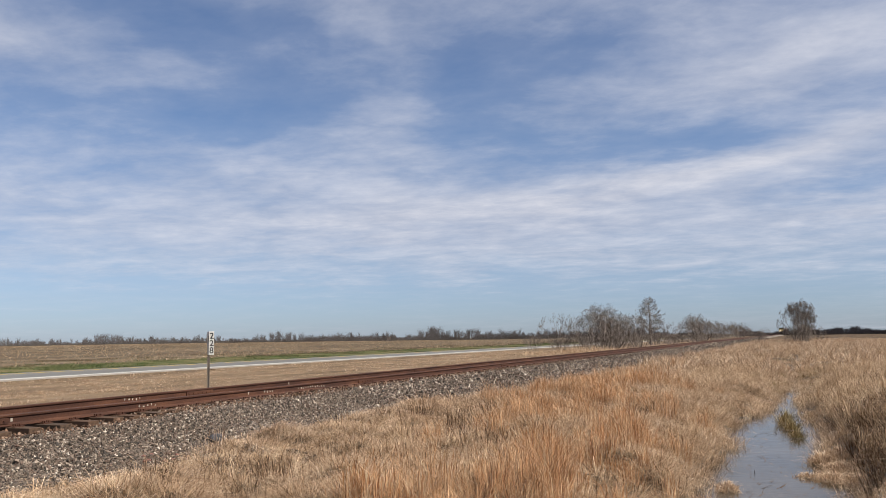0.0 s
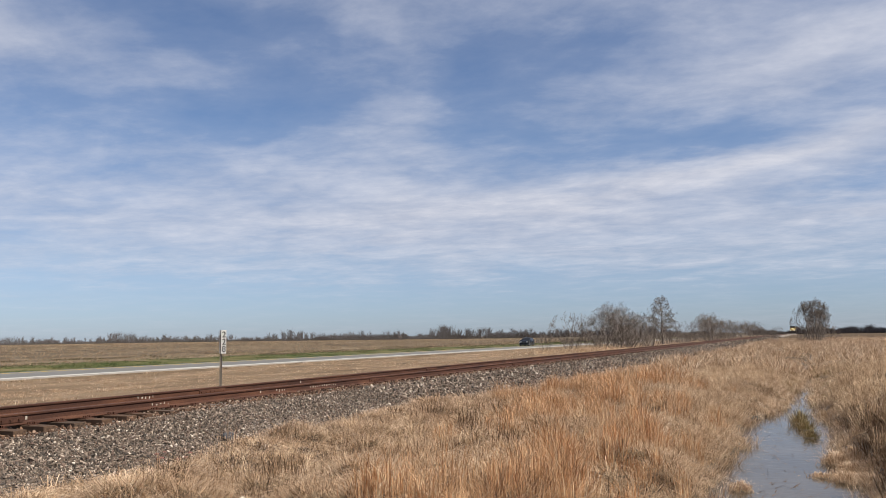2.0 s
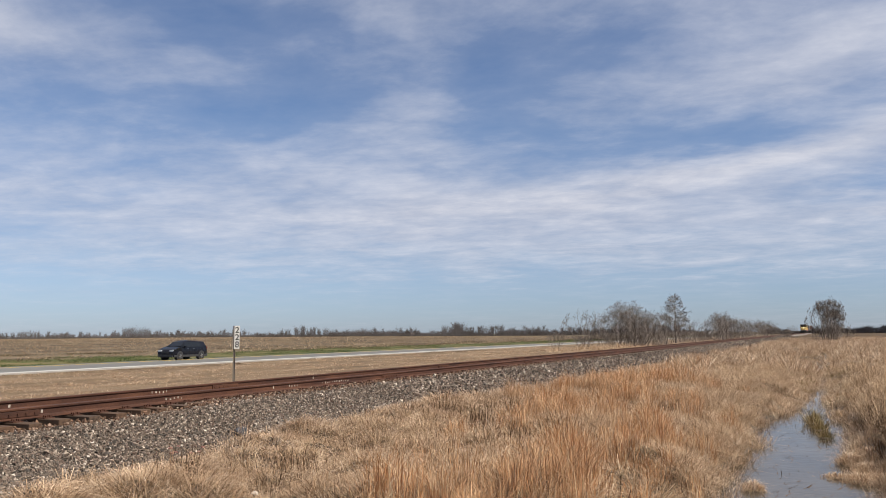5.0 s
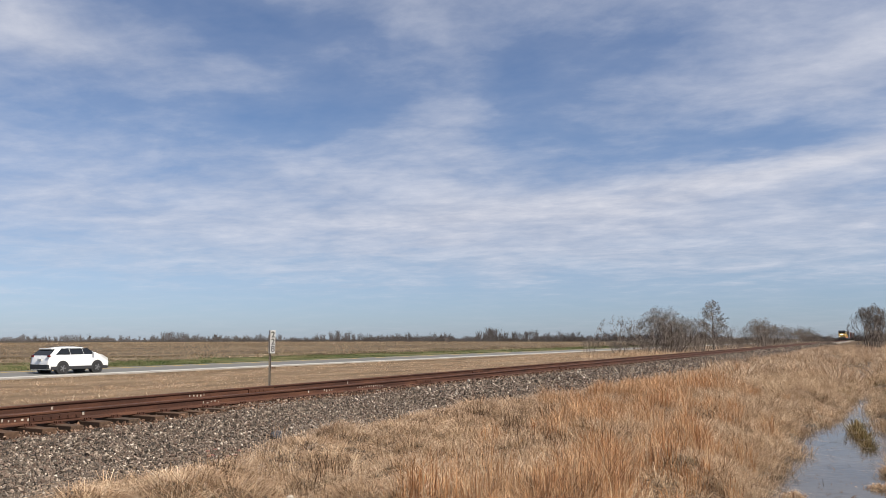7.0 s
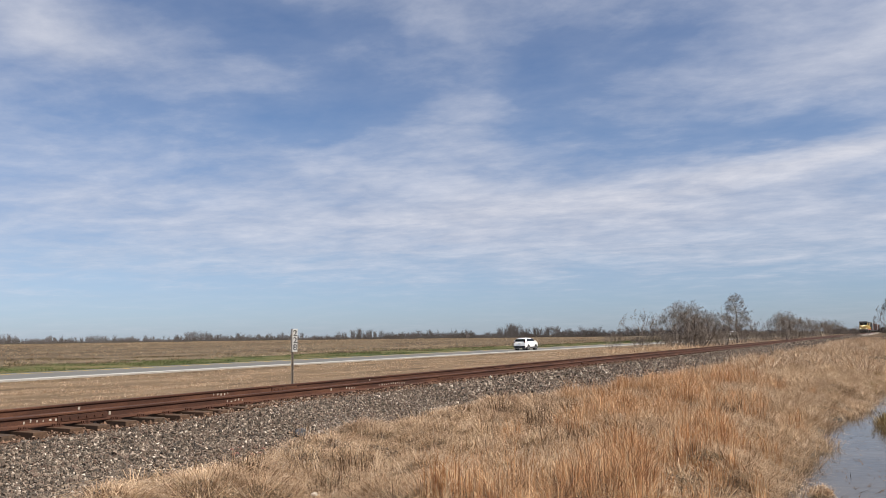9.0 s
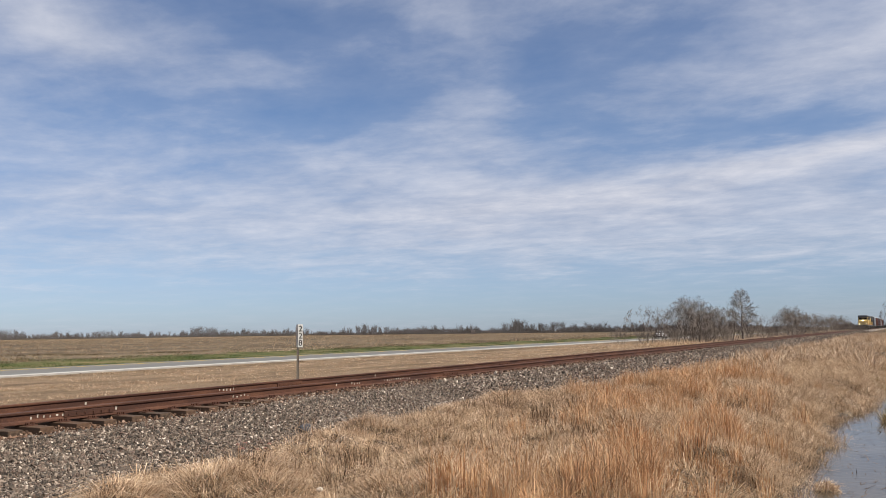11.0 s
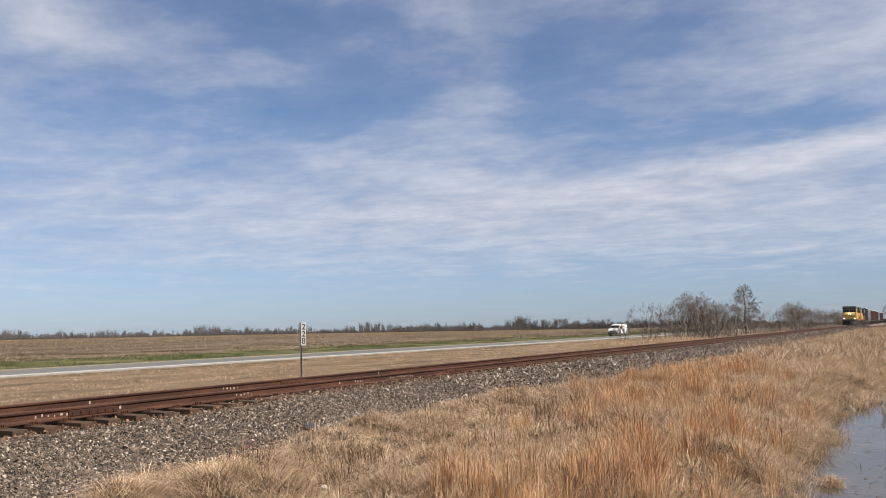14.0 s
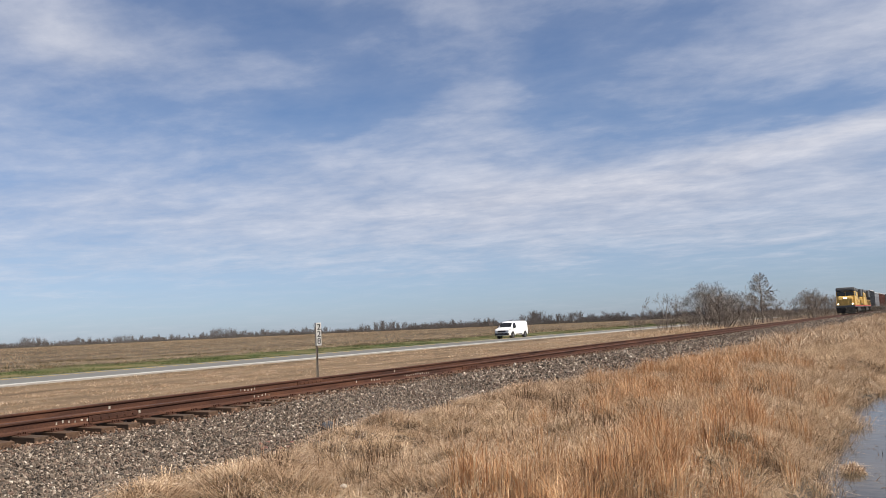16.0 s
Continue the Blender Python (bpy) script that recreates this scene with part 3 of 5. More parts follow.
def sown(n, x0, x1, y0, y1, seed, keep=None, clump=0.0, power=1.0, each=60, choose=None):
    """Points on the ground gathered in tussocks, where keep(x, y) allows them and choose(x, y) allows the whole tussock;
    how far out in its tussock each stands, the way out, and the tussock's size."""
    r = np.random.default_rng(seed)
    m = max(n // each, 8)
    cx, cy = r.uniform(x0, x1, m), y0 + (y1 - y0) * r.uniform(0, 1, m) ** power
    if choose is not None:
        ok = choose(cx, cy)
        cx, cy, n, m = cx[ok], cy[ok], int(n * ok.mean()), int(ok.sum())
    size = 0.45 + 1.15 * r.uniform(0, 1, m) ** 1.6
    j = r.choice(m, n, p=size / size.sum())
    dx, dy = r.normal(0, 1, n) * clump * size[j], r.normal(0, 1, n) * clump * size[j]
    x, y = cx[j] + dx, cy[j] + dy
    out = np.hypot(dx, dy) / (clump * size[j] * 1.6 + 1e-6)
    way = np.arctan2(dy, dx)
    ok = np.ones(n, bool) if keep is None else keep(x, y)
    x, y = x[ok], y[ok]
    return np.column_stack([x, y, ground_z(x, y) - 0.02]), np.clip(out[ok], 0, 1.3), way[ok], size[j][ok]


def off_water(x, y):
    return np.abs(x - ditch_mid(y)) > ditch_half(y) + 0.10 * waves(x, y, 3.0, 30) + 0.02


def off_bed(x, y):
    return x > bank_edge(y) + 0.28 * waves(y, y * 0.2, 2.2, 31) + 0.12 * waves(x, y, 7.0, 32)


def orange_at(x, y):
    """How far the red bluestem covers a place, 0 to 1."""
    left, right = -3.5 - 0.235 * (y - 7), -1.55 - 0.13 * (y - 8)
    band = 1 / (1 + np.exp(-(x - left) / 0.3)) / (1 + np.exp(-(right - x) / 0.3))
    fade = np.interp(y, [4, 6, 18, 24, 34, 60], [0.95, 0.95, 0.85, 0.5, 0.3, 0.0])
    return np.clip(band * fade * (0.50 + 1.25 * waves(x, y, 1.5, 33)), 0, 1)


def tussocks(name, label, seed, n, area, clump, h, w, lean, curl, mat, keep=None, power=1.0, fine=True, each=60, choose=None):
    """Tussocks over an area (x0, x1, y0, y1): taller in their middle, leaning outwards."""
    p, out, way, size = sown(n, *area, seed, keep, clump, power, each, choose)
    tall = h * (0.35 + 0.7 * size) * (1.12 - 0.45 * out)
    return blades(name, p, tall, w, lean * (0.3 + 0.95 * out), curl, mat, label, seed, fine, way)


def matted(name, label, seed, n, area, h, w, lean, curl, mat, keep, fine=True, power=1.0):
    """Old grass lying over its heaps: thick on their tops, thin between, combed downhill."""
    r = np.random.default_rng(seed)
    x, y = r.uniform(area[0], area[1], n), area[2] + (area[3] - area[2]) * r.uniform(0, 1, n) ** power
    top = hummocks(x, y)
    ok = keep(x, y) & (r.random(n) < 0.16 + 1.3 * top)
    x, y, top = x[ok], y[ok], top[ok]
    e = 0.05
    gx, gy = hummocks(x + e, y) - hummocks(x - e, y), hummocks(x, y + e) - hummocks(x, y - e)
    way = np.arctan2(-gy, -gx)
    p = np.column_stack([x, y, ground_z(x, y) - 0.02])
    return blades(name, p, h * (0.6 + 0.6 * top), w, lean * (1.25 - 0.7 * top), curl, mat, label, seed, fine, way, 0.75)


def make_grass():
    r = np.random.default_rng(3)
    bank = lambda x, y: (np.abs(x - ditch_mid(y)) > ditch_half(y) + 0.15 + 0.13 * waves(x, y, 2.6, 30)) & off_bed(x, y)
    chance = lambda x: r.random(len(x))
    # matted straw on the near bank
    plain = lambda x, y: bank(x, y) & (chance(x) > 0.8 * orange_at(x, y))
    matted("dry_grass", "matted tan dry grass lying in heaps on the bank", 1, 150000, (-8.7, -1.0, 3.8, 17.0), 0.20, 0.0055, 1.7, 1.0, M_TAN, plain)
    matted("dry_grass", "fine tan straw strewn over the heaps", 29, 150000, (-8.7, -1.0, 3.8, 20.0), 0.17, 0.005, 1.4, 0.8, M_PALE, plain, False)
    matted("dry_grass", "greyish thatch of old grass under the bank", 27, 60000, (-8.7, -1.0, 3.8, 17.0), 0.16, 0.006, 1.9, 1.2, M_THATCH, bank, False)
    tussocks("dry_grass", "thin upright dry stems among the matted grass", 2, 9000, (-8.0, -1.2, 4.0, 18.0), 0.10, 0.36, 0.005, 0.45, 0.6, M_TAN, bank, each=45)
    tussocks("dry_weeds", "dark dead weed stems standing in the grass", 22, 5200, (-7.6, -2.6, 6.0, 20.0), 0.13, 0.40, 0.006, 0.45, 0.5, M_DARKSTEM,
             bank, each=80, choose=lambda x, y: waves(x, y, 1.1, 61) > 0.0)
    tussocks("dry_weeds", "thin dark dead stalks scattered through the grass", 25, 9000, (-8.2, -1.2, 4.0, 24.0), 0.45, 0.34, 0.006, 0.8, 0.8, M_DARKSTEM, bank, each=20)
    tussocks("dry_grass", "bleached straw lying over the matted grass", 26, 12000, (-8.4, -1.2, 3.8, 14.0), 0.22, 0.28, 0.008, 1.7, 1.2, M_PALE, bank, each=90)
    matted("dry_grass", "tan dry grass in heaps along the railway bank", 3, 150000, (-8.8, -0.8, 16.0, 44.0), 0.30, 0.0095, 0.8, 0.6, M_TAN,
           lambda x, y: bank(x, y) & (chance(x) > 0.6 * orange_at(x, y)), False, 1.35)
    tussocks("dry_weeds", "dark dead growth among the grass farther along", 28, 5000, (-8.4, -1.2, 18.0, 50.0), 0.22, 0.38, 0.012, 0.4, 0.5, M_DARKSTEM,
             bank, 1.2, False, 60, lambda x, y: waves(x, y, 0.8, 63) > 0.1)
    tussocks("dry_grass", "distant tan dry grass beside the railway", 4, 80000, (-9.0, 14.0, 40.0, 190.0), 0.55, 0.62, 0.045, 0.6, 0.3, M_TAN,
             lambda x, y: off_bed(x, y) & ((y > 70) | off_water(x, y)), 1.2, False, 110)
    by_bed = lambda x, y: off_bed(x, y) & (x < bank_edge(y) + 1.1 + 0.5 * waves(x, y, 0.9, 64))
    matted("dry_grass", "bleached greyish mats of grass at the foot of the ballast", 34, 90000, (-8.8, -5.5, 5.0, 42.0), 0.24, 0.0085, 1.6, 1.0, M_BLEACHED, by_bed, False, 1.2)
    # red bluestem, upright
    tussocks("bluestem_grass", "upright orange-brown bluestem grass", 5, 210000, (-7.4, -1.25, 4.5, 30.0), 0.11, 0.50, 0.0055, 0.22, 0.22, M_ORANGE,
             bank, each=130, choose=lambda x, y: chance(x) < orange_at(x, y))
    tussocks("bluestem_grass", "orange-brown bluestem grass farther along", 6, 40000, (-7.5, -2.0, 26.0, 55.0), 0.25, 0.6, 0.015, 0.2, 0.14, M_ORANGE,
             bank, 1.0, False, 80, lambda x, y: chance(x) < orange_at(x, y))
    # taller pale grass by the water and on the other bank
    tussocks("reed_grass", "pale straw-coloured grass beside the ditch", 7, 42000, (-4.2, -1.5, 9.0, 40.0), 0.17, 0.40, 0.008, 0.7, 0.5, M_PALE,
             lambda x, y: bank(x, y) & (np.abs(x - ditch_mid(y)) > ditch_half(y) + 0.3), fine=False, each=200)
    tussocks("reed_grass", "tall pale grass on the far bank of the ditch", 8, 74000, (0.35, 6.8, 8.0, 42.0), 0.19, 0.62, 0.009, 0.6, 0.45, M_PALE,
             lambda x, y: np.abs(x - ditch_mid(y)) > ditch_half(y) + 0.25, 1.2, True, 210)
    tussocks("dry_weeds", "dark dead weed stems on the far bank", 23, 6000, (0.8, 5.0, 10.0, 34.0), 0.2, 0.6, 0.008, 0.4, 0.4, M_DARKSTEM,
             off_water, 1.2, True, 90, lambda x, y: waves(x, y, 0.9, 62) > 0.0)
    tussocks("dry_weeds", "dark tangled dead growth by the ditch", 24, 8000, (0.75, 2.6, 11.0, 22.0), 0.22, 0.5, 0.009, 0.8, 0.6, M_DARKSTEM,
             lambda x, y: np.abs(x - ditch_mid(y)) > ditch_half(y) + 0.12, 1.0, True, 120)
    # low overhanging fringe at the water's edge
    n = 26000
    j = r.integers(0, 250, n)
    cy, cs, size = r.uniform(5, 46, 250), np.where(r.random(250) < 0.5, -1, 1), r.uniform(0.5, 1.4, 250)
    cxx = ditch_mid(cy) + cs * (ditch_half(cy) + 0.12)
    dx, dy = r.normal(0, 0.13, n) * size[j], r.normal(0, 0.17, n) * size[j]
    xx, yy = cxx[j] + dx, cy[j] + dy
    p = np.column_stack([xx, yy, np.maximum(ground_z(xx, yy), WATER_Z) - 0.02])
    blades("fringe_grass", p, 0.24 * size[j], 0.006, 0.9, 0.7, M_TAN, "low dry grass hanging over the water's edge", 9, True, np.arctan2(dy, dx))
    tussocks("sedge_grass", "brown sedge and dead stalks choking the narrow ditch", 17, 5200, (-1.0, 0.3, 22.0, 50.0), 0.14, 0.26, 0.010, 0.8, 0.6, M_SEDGE, None, 1.2, True, 60)
    # dark stalks added for the mud and the bank's shadow along the waterline
    tussocks("dry_weeds", "dark low stalks standing in for mud and undercut shade at the water's edge", 18, 9000, (-1.75, 0.9, 9.0, 40.0), 0.12, 0.13, 0.009, 1.2, 0.8, M_DARKSTEM,
             lambda x, y: np.abs(np.abs(x - ditch_mid(y)) - ditch_half(y) - 0.03) < 0.13, 1.0, True, 40)
    # verge between the track and the road
    tussocks("verge_grass", "short mown dry grass between the railway and the road", 10, 80000, (-37.8, -16.3, 8.0, 110.0), 0.45, 0.15, 0.02, 0.6, 0.4, M_TAN, None, 1.2, False)
    tussocks("verge_grass", "rough dry grass behind the railway bank", 11, 30000, (-20.5, -16.0, 5.0, 60.0), 0.35, 0.34, 0.012, 0.5, 0.4, M_TAN,
             lambda x, y: waves(x, y, 0.5, 44) > chance(x) - 0.55, 1.2, False)
    tussocks("green_grass", "green spring grass along the far side of the road", 12, 52000, (-64, -47.8, 10.0, 260.0), 0.8, 0.2, 0.06, 0.5, 0.3, M_GREENBLADE, None, 1.4, False, 110)
    tussocks("green_grass", "brownish green weeds along the edge of the field", 15, 14000, (-84, -58, 12.0, 260.0), 1.1, 0.2, 0.09, 0.5, 0.3, M_WEED, None, 1.3, False, 60)
    tussocks("verge_weeds", "small dark weeds along the edge of the road", 16, 2600, (-38.2, -37.0, 14.0, 90.0), 0.13, 0.11, 0.04, 0.7, 0.4, M_DARKSTEM, None, 1.1, False, 12)
    tussocks("verge_grass", "pale tall grass near the bare trees", 13, 5000, (-30, -19, 80.0, 112.0), 0.7, 0.8, 0.05, 0.4, 0.3, M_PALE,
             lambda x, y: np.exp(-((x + 25) / 4) ** 2 - ((y - 95) / 12) ** 2) > chance(x), 1.0, False)
    # stubble in rows over the field
    n = 52000
    d = 62 + 500 * r.uniform(0, 1, n) ** 1.7
    x = -np.round(d / 1.52) * 1.52 + r.normal(0, 0.16, n)
    y = r.uniform(0, 1, n) * (0.6 * d + 330) + 0.35 * d - 20
    p = np.column_stack([x, y, ground_z(x, y) - 0.02])
    blades("field_stubble", p, np.clip(0.2 + 0.0005 * d, 0.2, 0.5), 0.08 + 0.0011 * d, 0.5, 0.3, M_STUBBLE, "broken stubble rows on the brown field", 14, False)


def water_tussock(label, x, y, rx, ry, n, h, mat, seed):
    r = np.random.default_rng(seed)
    dx, dy = r.normal(0, 0.45, n) * rx, r.normal(0, 0.45, n) * ry
    p = np.column_stack([dx, dy, np.zeros(n)])
    far = np.hypot(dx / rx, dy / ry)
    ob = blades("grass_tussock", p, h * (1.15 - 0.5 * np.clip(far, 0, 1)), 0.008, 0.3 + 0.8 * far, 0.5, mat, label, seed, True, np.arctan2(dy, dx))
    ob["kind"] = ""
    del ob["kind"]
    ob["category"] = "grass tussock"
    ob.location = (x, y, WATER_Z - 0.03)
    bm = bmesh.new()
    bmesh.ops.create_icosphere(bm, subdivisions=3, radius=1.0)
    for v in bm.verts:
        w = 1 + 0.22 * float(waves(v.co.x * 2, v.co.y * 2, 1.7, seed))
        v.co = Vector((v.co.x * rx * 0.85 * w, v.co.y * ry * 0.85 * w, v.co.z * 0.05))
    part("root_mat", bm, M_MUD, ob, "dark muddy root mat")
    return ob


make_grass()
water_tussock("brown and green sedge tussock standing in the ditch", -0.42, 20.4, 0.24, 0.6, 330, 0.46, M_SEDGE, 71)
water_tussock("brown and green sedge tussock standing in the ditch", -0.28, 19.0, 0.18, 0.4, 240, 0.36, M_SEDGE, 78)
water_tussock("brown and green sedge tussock standing in the ditch", -0.16, 17.6, 0.14, 0.3, 200, 0.30, M_SEDGE, 72)
water_tussock("small dry tussock standing in the water", -1.02, 11.5, 0.16, 0.2, 420, 0.2, M_TAN, 73)
for i, (x, y, rx, ry, h) in enumerate(((0.02, 12.9, 0.22, 0.2, 0.14), (0.32, 12.7, 0.26, 0.3, 0.2), (0.62, 12.6, 0.3, 0.35, 0.22), (0.42, 13.5, 0.3, 0.4, 0.24), (0.2, 14.4, 0.2, 0.4, 0.26), (0.75, 13.6, 0.3, 0.5, 0.28), (0.5, 14.9, 0.3, 0.5, 0.3), (0.85, 15.6, 0.3, 0.6, 0.34))):
    water_tussock("low islet of matted dry grass in the ditch", x, y, rx, ry, int(5200 * rx * ry) + 250, h, M_TAN, 80 + i)


def make_debris():
    r = np.random.default_rng(91)
    n = 420
    y = r.uniform(9, 24, n)
    x = ditch_mid(y) + ditch_half(y) * r.uniform(-0.85, 0.85, n)
    p = np.column_stack([x, y, np.full(n, WATER_Z + 0.002)])
    blades("floating_debris", p, r.uniform(0.03, 0.13, n), 0.012, 1.5, 1.2, M_DARKSTEM, "dark bits of dead stalk floating on the water", 91, False)


make_debris()

# ---- trees ----


def frame_of(d):
    a = np.cross(d, [0.3, 0.5, 0.81])
    a /= np.linalg.norm(a)
    return a, np.cross(d, a)


def grow(out, r, p, d, length, radius, level, style):
    """Adds the pieces of one branch, its side twigs, and the branches into which it forks."""
    n = 3 if level < 2 else 2
    for i in range(n):
        d = d + r.normal(0, style["wobble"], 3) + np.array([0, 0, style["lift"] / (1 + level)])
        d /= np.linalg.norm(d)
        q = p + d * length / n
        out.append((level, p, q, radius * (1 - 0.35 * i / n), radius * (1 - 0.35 * (i + 1) / n)))
        p = q
        if level >= 2:
            e = d + r.normal(0, 0.55, 3)
            out.append((9, p, p + e / np.linalg.norm(e) * length * r.uniform(0.3, 0.75), radius * 0.4, radius * 0.2))
    if level < style["depth"]:
        kids = 2 + (r.random() < style["fork"])
        t0, (a, b) = r.uniform(0, 6.28), frame_of(d)
        for c in range(kids):
            t, spread = t0 + 6.283 * c / kids + r.normal(0, 0.3), style["spread"] * r.uniform(0.55, 1.3)
            e = d * math.cos(spread) + (a * math.cos(t) + b * math.sin(t)) * math.sin(spread)
            grow(out, r, p, e, length * style["share"] * r.uniform(0.75, 1.15), radius * 0.6, level + 1, style)


def grow_spire(out, r, height, radius, half):
    """One straight trunk with nearly level branches, longest below the middle."""
    n = 26
    pts = [np.array([0.08 * math.sin(i * 0.5), 0.06 * math.sin(i * 0.37), -0.15 + (height + 0.15) * i / n]) for i in range(n + 1)]
    for i in range(n):
        out.append((0, pts[i], pts[i + 1], radius * (1 - 0.93 * i / n), radius * (1 - 0.93 * (i + 1) / n)))
        f = i / n
        if f < 0.16:
            continue
        for c in range(7):
            t = r.uniform(0, 6.28)
            reach = half * float(np.interp(f, [0.16, 0.3, 0.5, 0.78, 1.0], [0.75, 1.0, 0.95, 0.66, 0.2])) * r.uniform(0.7, 1.1)
            rise = 0.02 + 0.6 * f * f
            d = np.array([math.cos(t), math.sin(t), rise])
            style = dict(wobble=0.12, lift=0.05, depth=3, fork=0.35, spread=0.5, share=0.62)
            grow(out, r, pts[i] + (pts[i + 1] - pts[i]) * r.random(), d / np.linalg.norm(d), reach * 0.46, 0.03 * (1.2 - f), 1, style)


def sticks(segs, sides):
    """Tapered prisms round the segments, as arrays."""
    P, Q = np.array([s[1] for s in segs]), np.array([s[2] for s in segs])
    ra, rb = np.array([s[3] for s in segs]), np.array([s[4] for s in segs])
    d = Q - P
    d /= np.linalg.norm(d, axis=1)[:, None] + 1e-9
    a = np.cross(d, [0.31, 0.52, 0.79])
    a /= np.linalg.norm(a, axis=1)[:, None] + 1e-9
    b = np.cross(d, a)
    n, k = len(segs), np.arange(len(segs))
    rings = []
    for base, rad in ((P, ra), (Q, rb)):
        for i in range(sides):
            t = 2 * np.pi * i / sides
            rings.append(base + (a * math.cos(t) + b * math.sin(t)) * rad[:, None])
    V = np.stack(rings, 1).reshape(-1, 3)
    T = []
    m = 2 * sides
    for i in range(sides):
        j = (i + 1) % sides
        T += [np.column_stack([m * k + i, m * k + j, m * k + sides + j]), np.column_stack([m * k + i, m * k + sides + j, m * k + sides + i])]
    return V, np.concatenate(T)


DOME = dict(lift=0.05, wobble=0.13, depth=6, fork=0.42, spread=0.42, share=0.80)
OPEN = dict(lift=0.04, wobble=0.13, depth=6, fork=0.22, spread=0.46, share=0.82)
CLOSE = dict(lift=0.10, wobble=0.12, depth=6, fork=0.45, spread=0.36, share=0.78)
SHRUB = dict(lift=0.08, wobble=0.14, depth=3, fork=0.5, spread=0.4, share=0.72)


def bare_tree(name, label, seed, height, style, stems=1, splay=0.0, thick=0.11, wide=None, twig=0.010):
    """A leafless tree of that height and half width; without a style, one with a straight trunk."""
    r = np.random.default_rng(seed)
    out, starts = [], [0]
    if style is None:
        grow_spire(out, r, height, thick, wide)
        starts.append(len(out))
    else:
        for s in range(stems):
            a = 2.4 * s + r.uniform(-0.4, 0.4)
            tilt = splay * math.sqrt((s + 0.3) / stems)
            d = np.array([math.cos(a) * math.sin(tilt), math.sin(a) * math.sin(tilt), math.cos(tilt)])
            foot = 0.42 * wide * math.sqrt(s / stems)
            grow(out, r, np.array([math.cos(a) * foot, math.sin(a) * foot, -0.15]), d, height * 0.27 * r.uniform(0.85, 1.15), thick * r.uniform(0.6, 1.1), 0, style)
            starts.append(len(out))
        ends = np.array([o[2] for o in out])
        grow_by = np.array([wide / np.percentile(np.hypot(ends[:, 0], ends[:, 1]), 98)] * 2 + [height / np.percentile(ends[:, 2], 99.5)])

        def rounded(p):
            """Draws the outermost twigs in to a rounded outline."""
            p = p * grow_by
            far = math.sqrt((p[0] ** 2 + p[1] ** 2) / wide ** 2 + (max(p[2], 0) / height) ** 2) + 1e-6
            return p if far < 0.86 else p * ((0.86 + 0.2 * math.tanh((far - 0.86) / 0.3)) / far)
        out = [(l, rounded(p), rounded(q), a, b) for l, p, q, a, b in out]
    tree = tagged(new(name), label, "tree")
    crown = [(l, p, q, max(a, twig), max(b, twig * 0.7)) for l, p, q, a, b in out if l > 0]
    for i, j in zip(starts, starts[1:]):
        tri_mesh("trunk", *sticks([c for c in out[i:j] if c[0] == 0], 6), M_BARK, True).parent = tree
    thick_, thin_ = [c for c in crown if c[0] < 3], [c for c in crown if c[0] >= 3]
    V, T = sticks(thick_, 3)
    P, Q = np.array([c[1] for c in thin_]), np.array([c[2] for c in thin_])
    w = r.normal(size=P.shape)
    w *= (np.array([c[3] for c in thin_]) * 1.15 / np.linalg.norm(w, axis=1))[:, None]
    k, m = np.arange(len(P)), len(V)
    V = np.concatenate([V, np.stack([P - w, P + w, Q + (Q - P) * 0.25], 1).reshape(-1, 3)])
    T = np.concatenate([T, np.column_stack([m + 3 * k, m + 3 * k + 1, m + 3 * k + 2])])
    o = tri_mesh("crown", V, T, M_BARK)
    o.parent = tree
    return tree


def set_at(ob, x, y, turn=0.0, scale=1.0):
    ob.matrix_basis = Matrix.LocRotScale((x, y, float(ground_z(x, y))), Euler((0, 0, turn)), (scale, scale, scale))
    return ob


